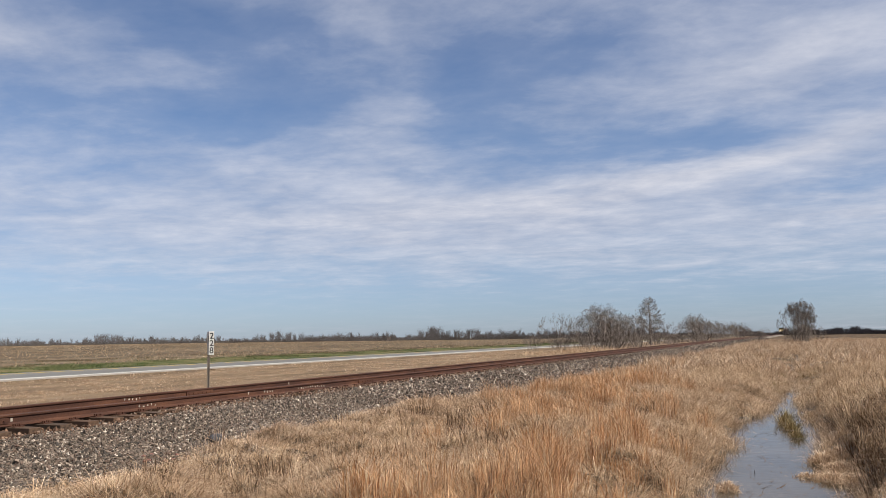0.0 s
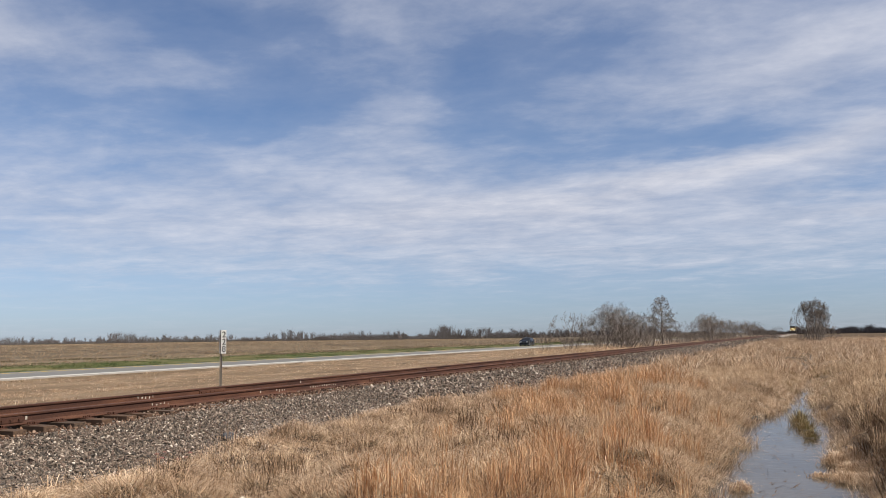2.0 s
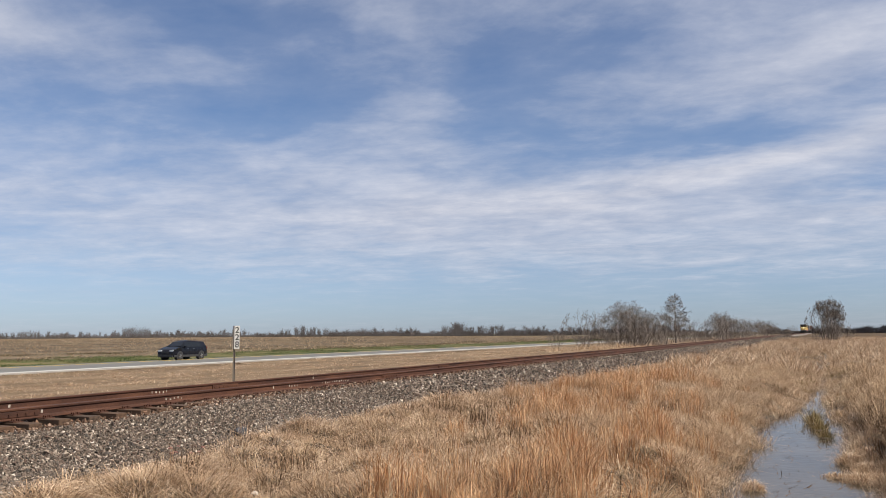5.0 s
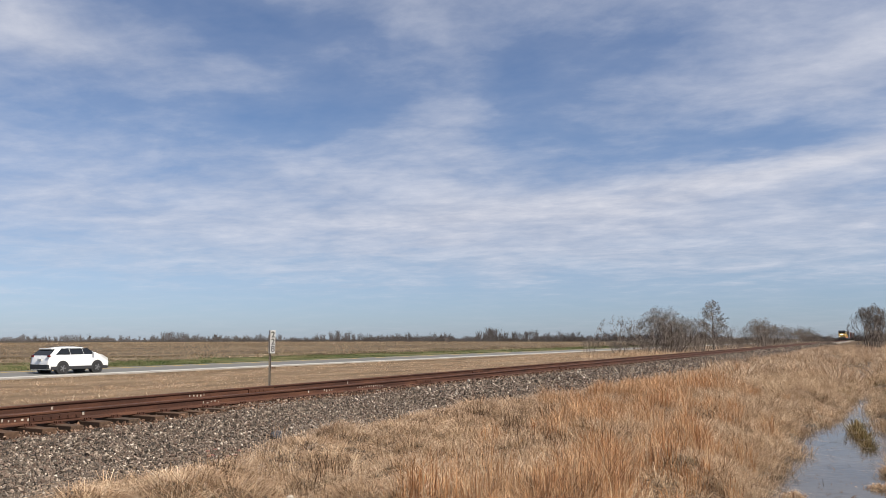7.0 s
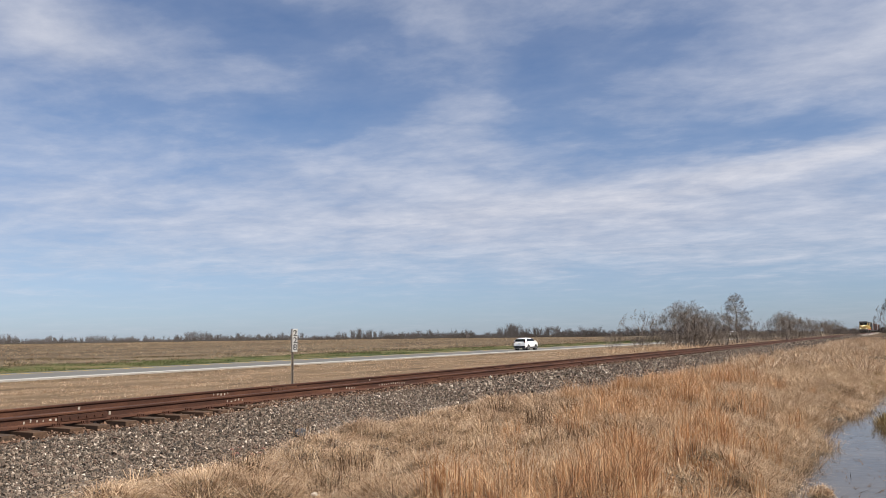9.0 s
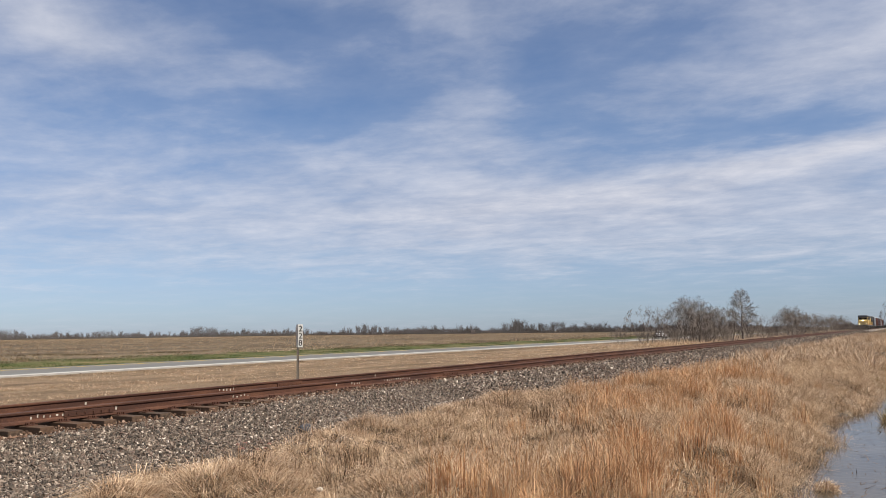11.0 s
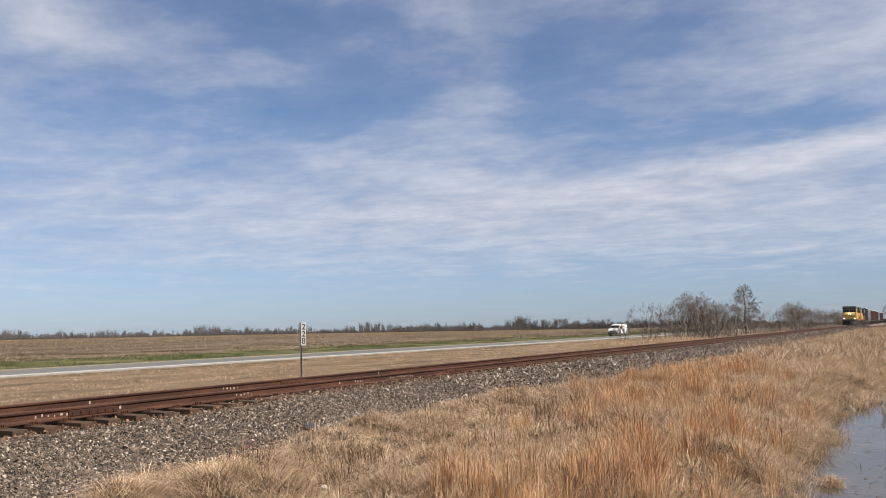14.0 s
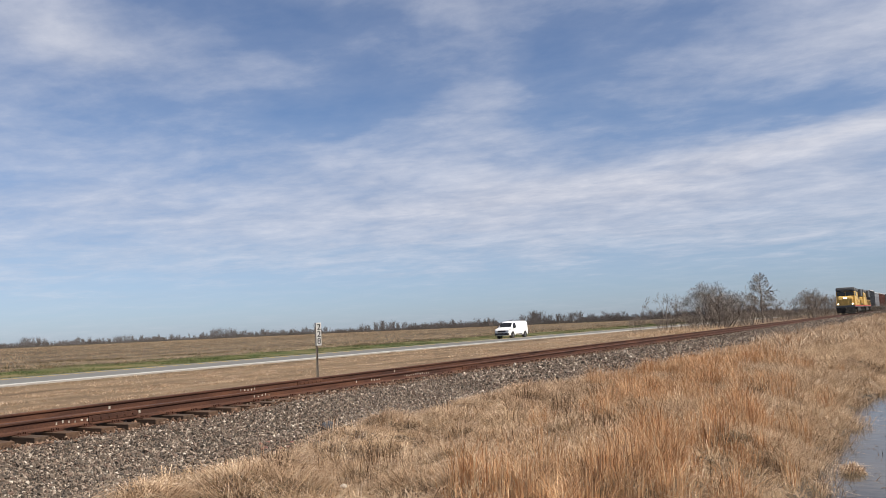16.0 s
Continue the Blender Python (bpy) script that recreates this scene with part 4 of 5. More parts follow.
def make_trees():
    tall = bare_tree("bare_tree", "tall leafless tree with level branches and a pointed crown", 11, 8.5, None, 1, 0, 0.22, 3.3, 0.027)
    set_at(tall, -25.2, 149.5)
    first = [bare_tree("bare_tree", "rounded leafless grey tree with many fine twigs", 20 + i, 6.9, DOME, 11, 0.95, 0.10, 5.9, 0.015) for i in range(2)]
    first.append(bare_tree("bare_tree", "open leafless grey tree with spreading limbs", 22, 6.6, OPEN, 6, 0.9, 0.10, 4.6, 0.017))
    shrubs = [bare_tree("bare_shrub", "leafless grey thicket of upright stems", 30 + i, 3.0, SHRUB, 10, 0.5, 0.03, 2.1, 0.020) for i in range(3)]
    spots = [(-26.0, 118, 0.98), (-28.0, 122, 1.0), (-23.2, 127, 1.0), (-32.0, 113, 0.92), (-27.3, 130, 0.85),
             (-24.0, 165, 0.72), (-21.8, 198, 1.0), (-23.6, 205, 1.0), (-19.6, 214, 0.9), (-24.6, 225, 0.9),
             (-19.5, 250, 0.85), (-20.5, 265, 0.9), (-18.5, 285, 0.8), (-19.5, 300, 0.85), (-6.1, 152, 0.44), (-7.6, 158, 0.34)]
    r = random.Random(8)
    for i, (x, y, s) in enumerate(spots):
        o = first[i] if i < 3 else copy_thing(first[2 if i in (3, 5, 14) else i % 3], Matrix())
        set_at(o, x, y, r.uniform(0, 6.28), s * r.uniform(0.94, 1.06))
    brush = [(-31.5, 109), (-33.5, 117), (-28.0, 112), (-25.2, 116), (-23.4, 124), (-24.5, 135), (-27, 138), (-22.6, 143), (-25.5, 155), (-22, 160), (-24, 172),
             (-21.5, 180), (-20.5, 190), (-23.5, 192), (-19.8, 222), (-19.3, 235), (-18.5, 245), (-21, 240), (-18.2, 260), (-18, 275), (-30.5, 132), (-32, 126), (-35, 111),
             (-26, 181), (-27, 200), (-18.2, 310), (-18.4, 335), (-34.5, 119), (-29.0, 117), (-26.5, 121), (-24.4, 130), (-28.2, 134), (-22.0, 150), (-23.4, 146), (-22.8, 168), (-20.9, 186), (-19.9, 206), (-21.7, 210)]
    brush += [(-0.8, 143.5), (0.7, 143.2), (1.9, 146.5), (-1.7, 145.5), (0.1, 142.6), (2.6, 149)]
    brush += [(-34.5 + 0.045 * (i * 37 % 100) + 0.058 * i * 1.9, 106 + 2.6 * i + (i * 29 % 11)) for i in range(70)]
    brush += [(-29.5 + 1.15 * i, 114.5 + (i * 7 % 5)) for i in range(8)]
    for i, (x, y) in enumerate(brush):
        o = shrubs[i] if i < 3 else copy_thing(shrubs[i % 3], Matrix())
        set_at(o, x, y, r.uniform(0, 6.28), r.uniform(0.6, 1.05) * (1.25 if x > -10 else 0.9))
    # the thicket on the near side of the track
    close = bare_tree("bare_tree", "dense leafless grey tree close to the track", 47, 7.7, CLOSE, 12, 0.5, 0.09, 3.7, 0.015)
    set_at(close, -0.1, 145)
    set_at(copy_thing(close, Matrix()), 0.9, 150, 2.0, 0.78)


make_trees()


def far_woods(name, label, a0, a1, dist, n, low, high, seed, dens=22, slim=0.16, mat=None):
    """A belt of bare trees far across the fields, between two bearings in degrees."""
    mat = mat or M_HAZYWOOD
    r = np.random.default_rng(seed)
    a = np.radians(r.uniform(a0, a1, n))
    deg = np.degrees(a)
    D = dist(deg) + r.uniform(0, 60, n)
    gaps = np.clip(0.72 + 0.28 * waves(deg, a * 0, 1.1, seed) + 0.22 * waves(deg, a * 0, 6.0, seed + 1), 0.2, 1.25)
    h = r.uniform(low, high, n) * gaps
    base = np.column_stack([np.sin(a) * D, np.cos(a) * D, np.full(n, -0.4)])
    across = np.column_stack([np.cos(a), -np.sin(a), np.zeros(n)])
    up = np.array([0, 0, 1.0])
    V, T, k0, k = [], [], 0, np.arange(n)
    for j in range(dens):
        s = r.uniform(-1, 1, n)
        lo = r.uniform(0.0, 0.65, n) * h * (j > 1)
        hi = np.minimum(lo + r.uniform(0.2, 0.5, n) * h, h * r.uniform(0.8, 1.0, n))
        p = base + across * (s * h * slim * 0.4 * lo / h)[:, None] + up * lo[:, None]
        q = base + across * (s * h * slim * (0.5 + r.random(n)))[:, None] + up * hi[:, None]
        w = across * (r.uniform(0.03, 0.13, n) * (0.6 + h * 0.05))[:, None]
        V += [p - w, p + w, q]
        T.append(np.column_stack([k0 + k, k0 + n + k, k0 + 2 * n + k]))
        k0 += 3 * n
    return tagged(tri_mesh(name, np.concatenate(V), np.concatenate(T), mat), label, "trees", kind="stuff")


far_bush = bare_tree("bare_shrub", "small dark bush alone in the far field", 44, 3.2, SHRUB, 9, 0.7, 0.05, 2.0, 0.03)
set_at(far_bush, -211.6, 397.0)
far_edge = lambda a: np.interp(a, [-80, -60, -40, -25, -10, 0, 20], [950, 900, 760, 620, 560, 600, 640])
far_woods("far_trees", "distant line of bare brown trees across the field", -66, -9, far_edge, 1000, 6.5, 13.0, 51, 36, 0.24)
far_woods("far_scrub", "low dark scrub under the distant trees", -66, -6, lambda a: far_edge(a) - 20, 5200, 3.8, 7.4, 52, 12, 0.5, M_FARDARK)
far_woods("far_trees", "dark distant wood behind the dry field", -4, 14, lambda a: far_edge(a) - 60, 2400, 4.2, 6.8, 53, 16, 0.5, M_FARDARK)


# ---- milepost, loose stones ----
M_WHITEPLATE = material("white_plate", speckle((0.40, 0.39, 0.37), (0.58, 0.57, 0.54), 6.0), 0.6)
M_BLACK = material("black_paint", speckle((0.012, 0.012, 0.012), (0.03, 0.03, 0.03), 20.0), 0.5)
M_GALV = material("weathered_post", speckle((0.10, 0.082, 0.066), (0.22, 0.185, 0.15), 8.0), 0.75, 0.1)
M_DARKSTONE = material("dark_rock", speckle((0.030, 0.031, 0.036), (0.072, 0.072, 0.078), 9.0, 60.0, 0.01), 0.8)
M_PALESTONE = material("pale_rock", speckle((0.40, 0.36, 0.30), (0.60, 0.55, 0.48), 9.0, 60.0, 0.008), 0.85)
M_REDSTONE = material("red_marked_rock", speckle((0.15, 0.055, 0.045), (0.26, 0.13, 0.11), 12.0, 70.0, 0.008), 0.85)


def digit_mesh(text, size):
    cu = bpy.data.curves.new("digit", "FONT")
    cu.body, cu.size, cu.extrude, cu.align_x = text, size, 0.002, "CENTER"
    cu.offset = 0.004
    ob = bpy.data.objects.new("digit", cu)
    scene.collection.objects.link(ob)
    me = bpy.data.meshes.new_from_object(ob.evaluated_get(bpy.context.evaluated_depsgraph_get()))
    bpy.data.objects.remove(ob)
    me.materials.clear()
    me.materials.append(M_BLACK)
    return me


def make_milepost():
    post = tagged(new("milepost"), "railway milepost with black digits on a white plate", "milepost")
    post.location = (-16.0, 18.7, float(ground_z(-16.0, 18.7)))
    bm = bmesh.new()
    box(bm, (-0.025, -0.006, -0.2), (0.025, 0.006, 1.9), 0.002)
    for x in (-0.03, 0.03):
        box(bm, (x - 0.006, -0.03, -0.2), (x + 0.006, 0.006, 1.9), 0.002)
    part("post", bm, M_GALV, post, "weathered steel channel post").rotation_euler = (0, 0, radians(40))
    for turn, digits in ((53, True), (149, False)):
        bm = bmesh.new()
        box(bm, (0, -0.003, 1.34), (0.15, 0.003, 2.03), 0.001)
        plate = part("plate", bm, M_WHITEPLATE, post, "white painted metal plate")
        plate.location = (0.03, -0.035, 0)
        plate.rotation_euler = (0, 0, radians(turn))
        if digits:
            for i, c in enumerate("228"):
                d = new("digit", digit_mesh(c, 0.25))
                d.parent = plate
                d.matrix_basis = Matrix.Translation((0.078, -0.006, 1.82 - i * 0.215)) @ pose(0, 0, 0, 90, 0, 0)
    return post


def rock(label, x, y, z, size, mat, seed, squash=0.6):
    r = random.Random(seed)
    bm = bmesh.new()
    bmesh.ops.create_icosphere(bm, subdivisions=2, radius=size)
    a = [Vector((r.uniform(-1, 1), r.uniform(-1, 1), r.uniform(-1, 1))).normalized() for _ in range(7)]
    for v in bm.verts:
        for n in a:
            over = v.co.dot(n) - size * 0.72
            if over > 0:
                v.co -= n * over
        v.co.z *= squash
    ob = part("stone", bm, mat)
    ob.matrix_basis = pose(x, y, z, 0, 0, r.uniform(0, 360))
    return tagged(ob, label, "stone", group="loose stones")


make_milepost()
rock("large dark blue-grey stone at the foot of the ballast", -8.85, 10.55, 0.16, 0.12, M_DARKSTONE, 1, 0.75)
rock("pale stone lying in the dry grass", -5.95, 6.15, 0.2, 0.045, M_PALESTONE, 2)
rock("pale stone lying in the dry grass", -5.1, 6.3, 0.22, 0.04, M_PALESTONE, 3)
for i in range(9):
    rock("small stone stained red on the ballast", -8.4 + 0.3 * math.sin(i * 2.1), 8.55 + 0.07 * i + 0.2 * math.sin(i * 1.3), float(ground_z(-8.4 + 0.3 * math.sin(i * 2.1), 8.6)) + 0.05, 0.036, M_REDSTONE, 10 + i)
for i in range(12):
    xx = -9.9 + 0.13 * i
    rock("whitish stone on the ballast", xx, 6.0 + (i * 2.37) % 5, float(bed_z(xx)) + 0.02, 0.03 + 0.008 * (i % 3), M_PALESTONE, 30 + i)

# ---- road vehicles ----


def paint(name, colour, rough=0.25):
    return material(name, lambda k, p: (k.ramp(k.noise(p, 3.0, 4), [(0.3, tuple(c * 0.92 for c in colour)), (0.7, colour)]),), rough, 0.0, 0.5)


def lamp_glow(name, colour, strength):
    m = bpy.data.materials.new(name)
    m.use_nodes = True
    k = Nodes(m.node_tree)
    e = k.add("ShaderNodeEmission")
    e.inputs[0].default_value, e.inputs[1].default_value = (*colour, 1), strength
    k.link(e.outputs[0], k.add("ShaderNodeOutputMaterial").inputs[0])
    return m


M_WHITECAR = paint("white_car_paint", (0.80, 0.80, 0.79))
M_DARKCAR = material("black_car_paint", speckle((0.006, 0.007, 0.010), (0.009, 0.010, 0.015), 3.0), 0.22, spec=0.22)
M_CLAD = paint("black_plastic", (0.022, 0.022, 0.024), 0.6)
M_GLASS = paint("tinted_glass", (0.012, 0.014, 0.016), 0.05)
M_TYRE = paint("tyre_rubber", (0.02, 0.02, 0.021), 0.85)
M_RIM = material("alloy_rim", speckle((0.16, 0.16, 0.165), (0.30, 0.30, 0.31), 9.0), 0.4, 0.8)
M_TAIL = paint("red_lens", (0.12, 0.008, 0.008), 0.2)
M_LENS = paint("clear_lens", (0.55, 0.57, 0.6), 0.1)
M_CHROME = material("bright_metal", speckle((0.5, 0.5, 0.5), (0.7, 0.7, 0.7), 9.0), 0.25, 1.0)


def car_body(top, belt, width, roof_width, low):
    """Loft of cross-sections. top: (y, z) of the upper line from tail to nose."""
    bm = bmesh.new()
    rows = []
    ys = np.linspace(top[0][0], top[-1][0], 40)
    for y in ys:
        z = float(np.interp(y, [p[0] for p in top], [p[1] for p in top]))
        end = min(y - ys[0], ys[-1] - y)
        w = width / 2 * (1 - 0.13 * max(0, 1 - end / 0.45) ** 2)
        b = min(belt, z - 0.02)
        up = max(0.0, min(1.0, (z - belt) / 0.5))
        rw = w + (roof_width / 2 - w) * up
        half = [(0, low), (w * 0.93, low), (w * 0.985, low + 0.12), (w, (low + b) * 0.55), (w * 0.975, b), (rw + 0.02, b + (z - b) * 0.80), (rw * 0.90, z - 0.012 - 0.01 * up), (0, z + 0.015)]
        rows.append([bm.verts.new((x, y, zz)) for x, zz in half] + [bm.verts.new((-x, y, zz)) for x, zz in reversed(half[1:-1])])
    for a, b in zip(rows, rows[1:]):
        for i in range(len(a)):
            j = (i + 1) % len(a)
            bm.faces.new((a[j], a[i], b[i], b[j]))
    bm.faces.new(rows[0])
    bm.faces.new(list(reversed(rows[-1])))
    bmesh.ops.recalc_face_normals(bm, faces=bm.faces)
    return bm


def smooth(ob):
    for p in ob.data.polygons:
        p.use_smooth = True
    return ob


def pane(parent, pts, mat, name="window", thick=0.012, label=""):
    """A thin slab over the corners pts, pushed out along its own normal."""
    pts = [Vector(p) for p in pts]
    n = (pts[1] - pts[0]).cross(pts[2] - pts[0]).normalized()
    mid = sum(pts, Vector()) / len(pts)
    if n.dot(Vector((mid.x, mid.y * 0.25, mid.z - 0.9))) < 0:
        n = -n
    bm = bmesh.new()
    a = [bm.verts.new(p - n * thick) for p in pts]
    b = [bm.verts.new(p + n * thick) for p in pts]
    bm.faces.new(list(reversed(a)))
    bm.faces.new(b)
    for i in range(len(pts)):
        j = (i + 1) % len(pts)
        bm.faces.new((a[i], a[j], b[j], b[i]))
    bmesh.ops.recalc_face_normals(bm, faces=bm.faces)
    return part(name, bm, mat, parent, label)


def wheel(parent, x, y, r, width):
    s = 1 if x > 0 else -1
    bm = bmesh.new()
    tube(bm, (x - s * width, y, r), (x, y, r), r, sides=28)
    bmesh.ops.bevel(bm, geom=[e for e in bm.edges if len(e.link_faces) == 2 and e.calc_face_angle(0) > 1.0], offset=0.03, segments=2, affect="EDGES")
    w = part("wheel", bm, M_TYRE, parent)
    bm = bmesh.new()
    tube(bm, (x - s * 0.02, y, r), (x + s * 0.006, y, r), r * 0.64, sides=20)
    rim = part("rim", bm, M_CLAD, w, "dark wheel centre")
    bm = bmesh.new()
    for i in range(5):
        a = 2 * math.pi * i / 5
        tube(bm, (x + s * 0.014, y, r), (x + s * 0.012, y + math.cos(a) * r * 0.6, r + math.sin(a) * r * 0.6), 0.032, 0.026, 5)
    bmesh.ops.create_icosphere(bm, subdivisions=1, radius=0.06, matrix=Matrix.Translation((x + s * 0.005, y, r)))
    part("spokes", bm, M_RIM, w, "bright alloy spokes")


def arch(parent, x, y, r):
    s = 1 if x > 0 else -1
    bm = bmesh.new()
    tube(bm, (x - s * 0.3, y, r + 0.03), (x, y, r + 0.03), r + 0.085, sides=28)
    part("wheel_arch", bm, M_CLAD, parent, "black wheel-arch lining")


def make_suv(label, mat, length, width, height, boxy, lights):
    car = tagged(new("car"), label, "car")
    L, H = length / 2, height
    tail = 0.12 if boxy else 0.0
    top = [(-L, 0.60), (-L + 0.03, 0.95), (-L + 0.12, 1.14), (-L + 0.55 - tail, H - 0.17 + tail * 0.5), (-L + 0.95, H - 0.06), (-0.6, H - 0.01), (-0.1, H), (0.35, H - 0.05), (0.62, H - 0.15), (1.22, 1.18), (1.5, 1.12), (L - 0.42, 1.0), (L - 0.12, 0.86), (L, 0.62)]
    belt = 1.10
    smooth(part("body", car_body(top, belt, width, width * 0.74, 0.26), mat, car))
    w = width / 2

    def sx(z):
        return w * 0.975 + (w * 0.74 + 0.02 - w * 0.975) * (z - belt) / (0.80 * (H - belt)) + 0.004
    z1, z2 = belt + 0.03, belt + 0.78 * (H - belt)
    for s in (-1, 1):
        for ya, yb, yc, yd in ((-0.68, 0.23, 0.17, -0.68), (0.26, 1.06, 0.58, 0.20), (-1.70, -0.71, -0.71, -1.22)):
            pane(car, [(s * sx(z1), ya, z1), (s * sx(z1), yb, z1), (s * sx(z2), yc, z2), (s * sx(z2), yd, z2)], M_GLASS)
        bm = bmesh.new()
        box(bm, (s * (w - 0.02) - 0.02, -L + 0.15, 0.26), (s * (w - 0.02) + 0.03, L - 0.15, 0.46), 0.015)
        part("sill", bm, M_CLAD, car, "black plastic sill cladding")
        bm = bmesh.new()
        box(bm, (s * (w + 0.09) - 0.08, 0.80, 1.10), (s * (w + 0.09) + 0.08, 0.96, 1.25), 0.03)
        part("mirror", bm, mat, car)
        bm = bmesh.new()
        tube(bm, (s * w * 0.66, -1.35, H + 0.02), (s * w * 0.66, 0.3, H + 0.0), 0.016, sides=6)
        part("roof_rail", bm, M_CLAD, car)
        bm = bmesh.new()
        box(bm, (s * (w - 0.17) - 0.10, -L + 0.03, 1.0), (s * (w - 0.17) + 0.10, -L + 0.2, 1.12), 0.02)
        part("tail_light", bm, M_TAIL, car, "red tail light")
        bm = bmesh.new()
        box(bm, (s * (w - 0.30) - 0.20, L - 0.22, 0.76), (s * (w - 0.30) + 0.20, L - 0.06, 0.90), 0.02)
        part("headlight", bm, lights, car, "clear headlight")
        for ya in (-L + 0.92, L - 0.92):
            arch(car, s * (w + 0.005), ya, 0.34)
            wheel(car, s * (w + 0.02), ya, 0.34, 0.22)
        for ya in (-0.02, 0.75):
            bm = bmesh.new()
            box(bm, (s * w - 0.012, ya - 0.62 + 0.2, 0.98), (s * w + 0.022, ya - 0.62 + 0.38, 1.0), 0.004)
            part("door_handle", bm, M_CHROME, car)
    pane(car, [(-w * 0.80, 1.20, 1.21), (w * 0.80, 1.20, 1.21), (w * 0.66, 0.66, H - 0.16), (-w * 0.66, 0.66, H - 0.16)], M_GLASS, "windscreen", 0.025)
    yb, yt = -L + 0.15, -L + 0.50 - tail
    pane(car, [(-w * 0.86, yb - 0.03, 1.10), (w * 0.86, yb - 0.03, 1.10), (w * 0.70, yt, H - 0.14), (-w * 0.70, yt, H - 0.14)], M_GLASS, "rear_window", 0.03)
    bm = bmesh.new()
    box(bm, (-w * 0.9, -L - 0.03, 0.30), (w * 0.9, -L + 0.2, 0.58), 0.04)
    part("rear_bumper", bm, M_CLAD, car, "black plastic rear bumper")
    bm = bmesh.new()
    box(bm, (-w * 0.88, L - 0.2, 0.28), (w * 0.88, L + 0.02, 0.50), 0.04)
    part("front_bumper", bm, M_CLAD, car, "black plastic front bumper")
    bm = bmesh.new()
    box(bm, (-w * 0.45, L - 0.15, 0.58), (w * 0.45, L - 0.0, 0.76), 0.02)
    part("grille", bm, M_CLAD, car, "dark grille")
    bm = bmesh.new()
    box(bm, (-0.16, -L - 0.02, 0.80), (0.16, -L + 0.05, 0.91), 0.004)
    part("number_plate", bm, M_WHITEPLATE, car)
    bm = bmesh.new()
    box(bm, (-w * 0.64, -L + 0.34 - tail, H - 0.17), (w * 0.64, -L + 0.75 - tail, H - 0.10), 0.02)
    part("spoiler", bm, mat, car)
    return car


def make_van():
    van = tagged(new("van"), "white full-size cargo van with a black bumper and grille", "van")
    L, H, W = 2.85, 2.10, 2.0
    top = [(-L, 0.70), (-L + 0.02, 1.70), (-L + 0.10, 2.02), (-L + 0.3, H), (0.7, H), (1.05, H - 0.06), (1.25, H - 0.18), (1.85, 1.36), (2.1, 1.26), (2.6, 1.15), (L - 0.06, 1.02), (L, 0.62)]
    belt, w = 1.22, W / 2
    smooth(part("body", car_body(top, belt, W, W * 0.84, 0.34), M_WHITECAR, van))

    def sx(z):
        return w * 0.975 + (w * 0.84 + 0.02 - w * 0.975) * (z - belt) / (0.80 * (H - belt)) + 0.004
    z1, z2 = belt + 0.05, belt + 0.72 * (H - belt)
    for s in (-1, 1):
        pane(van, [(s * sx(z1), 0.72, z1), (s * sx(z1), 1.72, z1), (s * sx(z2), 1.24, z2), (s * sx(z2), 0.72, z2)], M_GLASS)
        for ya in (-1.75, 1.75):
            arch(van, s * (w + 0.005), ya, 0.37)
            wheel(van, s * (w + 0.02), ya, 0.37, 0.23)
        bm = bmesh.new()
        box(bm, (s * (w - 0.24) - 0.19, L - 0.16, 0.78), (s * (w - 0.24) + 0.19, L + 0.01, 1.0), 0.02)
        part("headlight", bm, M_LENS, van, "clear headlight")
        bm = bmesh.new()
        box(bm, (s * (w + 0.14) - 0.1, 1.40, 1.22), (s * (w + 0.14) + 0.1, 1.52, 1.52), 0.03)
        part("mirror", bm, M_CLAD, van, "black door mirror")
        bm = bmesh.new()
        box(bm, (s * (w - 0.01) - 0.02, -0.9, 0.40), (s * (w - 0.01) + 0.015, 0.9, 0.52), 0.01)
        part("sill", bm, M_CLAD, van, "dark sill")
    pane(van, [(-w * 0.80, 1.83, 1.40), (w * 0.80, 1.83, 1.40), (w * 0.72, 1.30, H - 0.22), (-w * 0.72, 1.30, H - 0.22)], M_GLASS, "windscreen", 0.03)
    bm = bmesh.new()
    box(bm, (-w * 0.55, L - 0.12, 0.76), (w * 0.55, L + 0.015, 1.0), 0.02)
    part("grille", bm, M_CLAD, van, "black grille")
    bm = bmesh.new()
    box(bm, (-w * 0.96, L - 0.15, 0.40), (w * 0.96, L + 0.10, 0.68), 0.04)
    part("front_bumper", bm, M_CLAD, van, "black front bumper")
    bm = bmesh.new()
    box(bm, (-w * 0.94, -L - 0.12, 0.42), (w * 0.94, -L + 0.1, 0.62), 0.03)
    part("rear_bumper", bm, M_CLAD, van, "black rear bumper")
    return van


white_car = make_suv("white crossover car with black cladding driving on the road", M_WHITECAR, 4.25, 1.82, 1.61, False, M_LENS)
dark_car = make_suv("shiny black hatchback car driving on the road", M_DARKCAR, 4.75, 1.90, 1.70, True, M_LENS)
dark_car.scale = (0.88, 0.78, 0.86)
white_car.scale = (0.95, 0.94, 0.96)
white_van = make_van()

# ---- train ----
M_YELLOW = paint("engine_yellow", (0.55, 0.36, 0.105), 0.45)
M_GREY = material("engine_grey", speckle((0.05, 0.052, 0.055), (0.11, 0.112, 0.115), 1.2), 0.6)
M_REDLINE = paint("red_stripe", (0.42, 0.03, 0.02), 0.5)
M_UNDER = material("underframe", speckle((0.02, 0.019, 0.018), (0.065, 0.06, 0.055), 3.0), 0.8)
M_HEAD = lamp_glow("headlight_glow", (1.0, 0.82, 0.52), 11.0)
M_STEEL = material("wheel_steel", speckle((0.10, 0.085, 0.07), (0.22, 0.19, 0.165), 5.0), 0.5, 0.5)


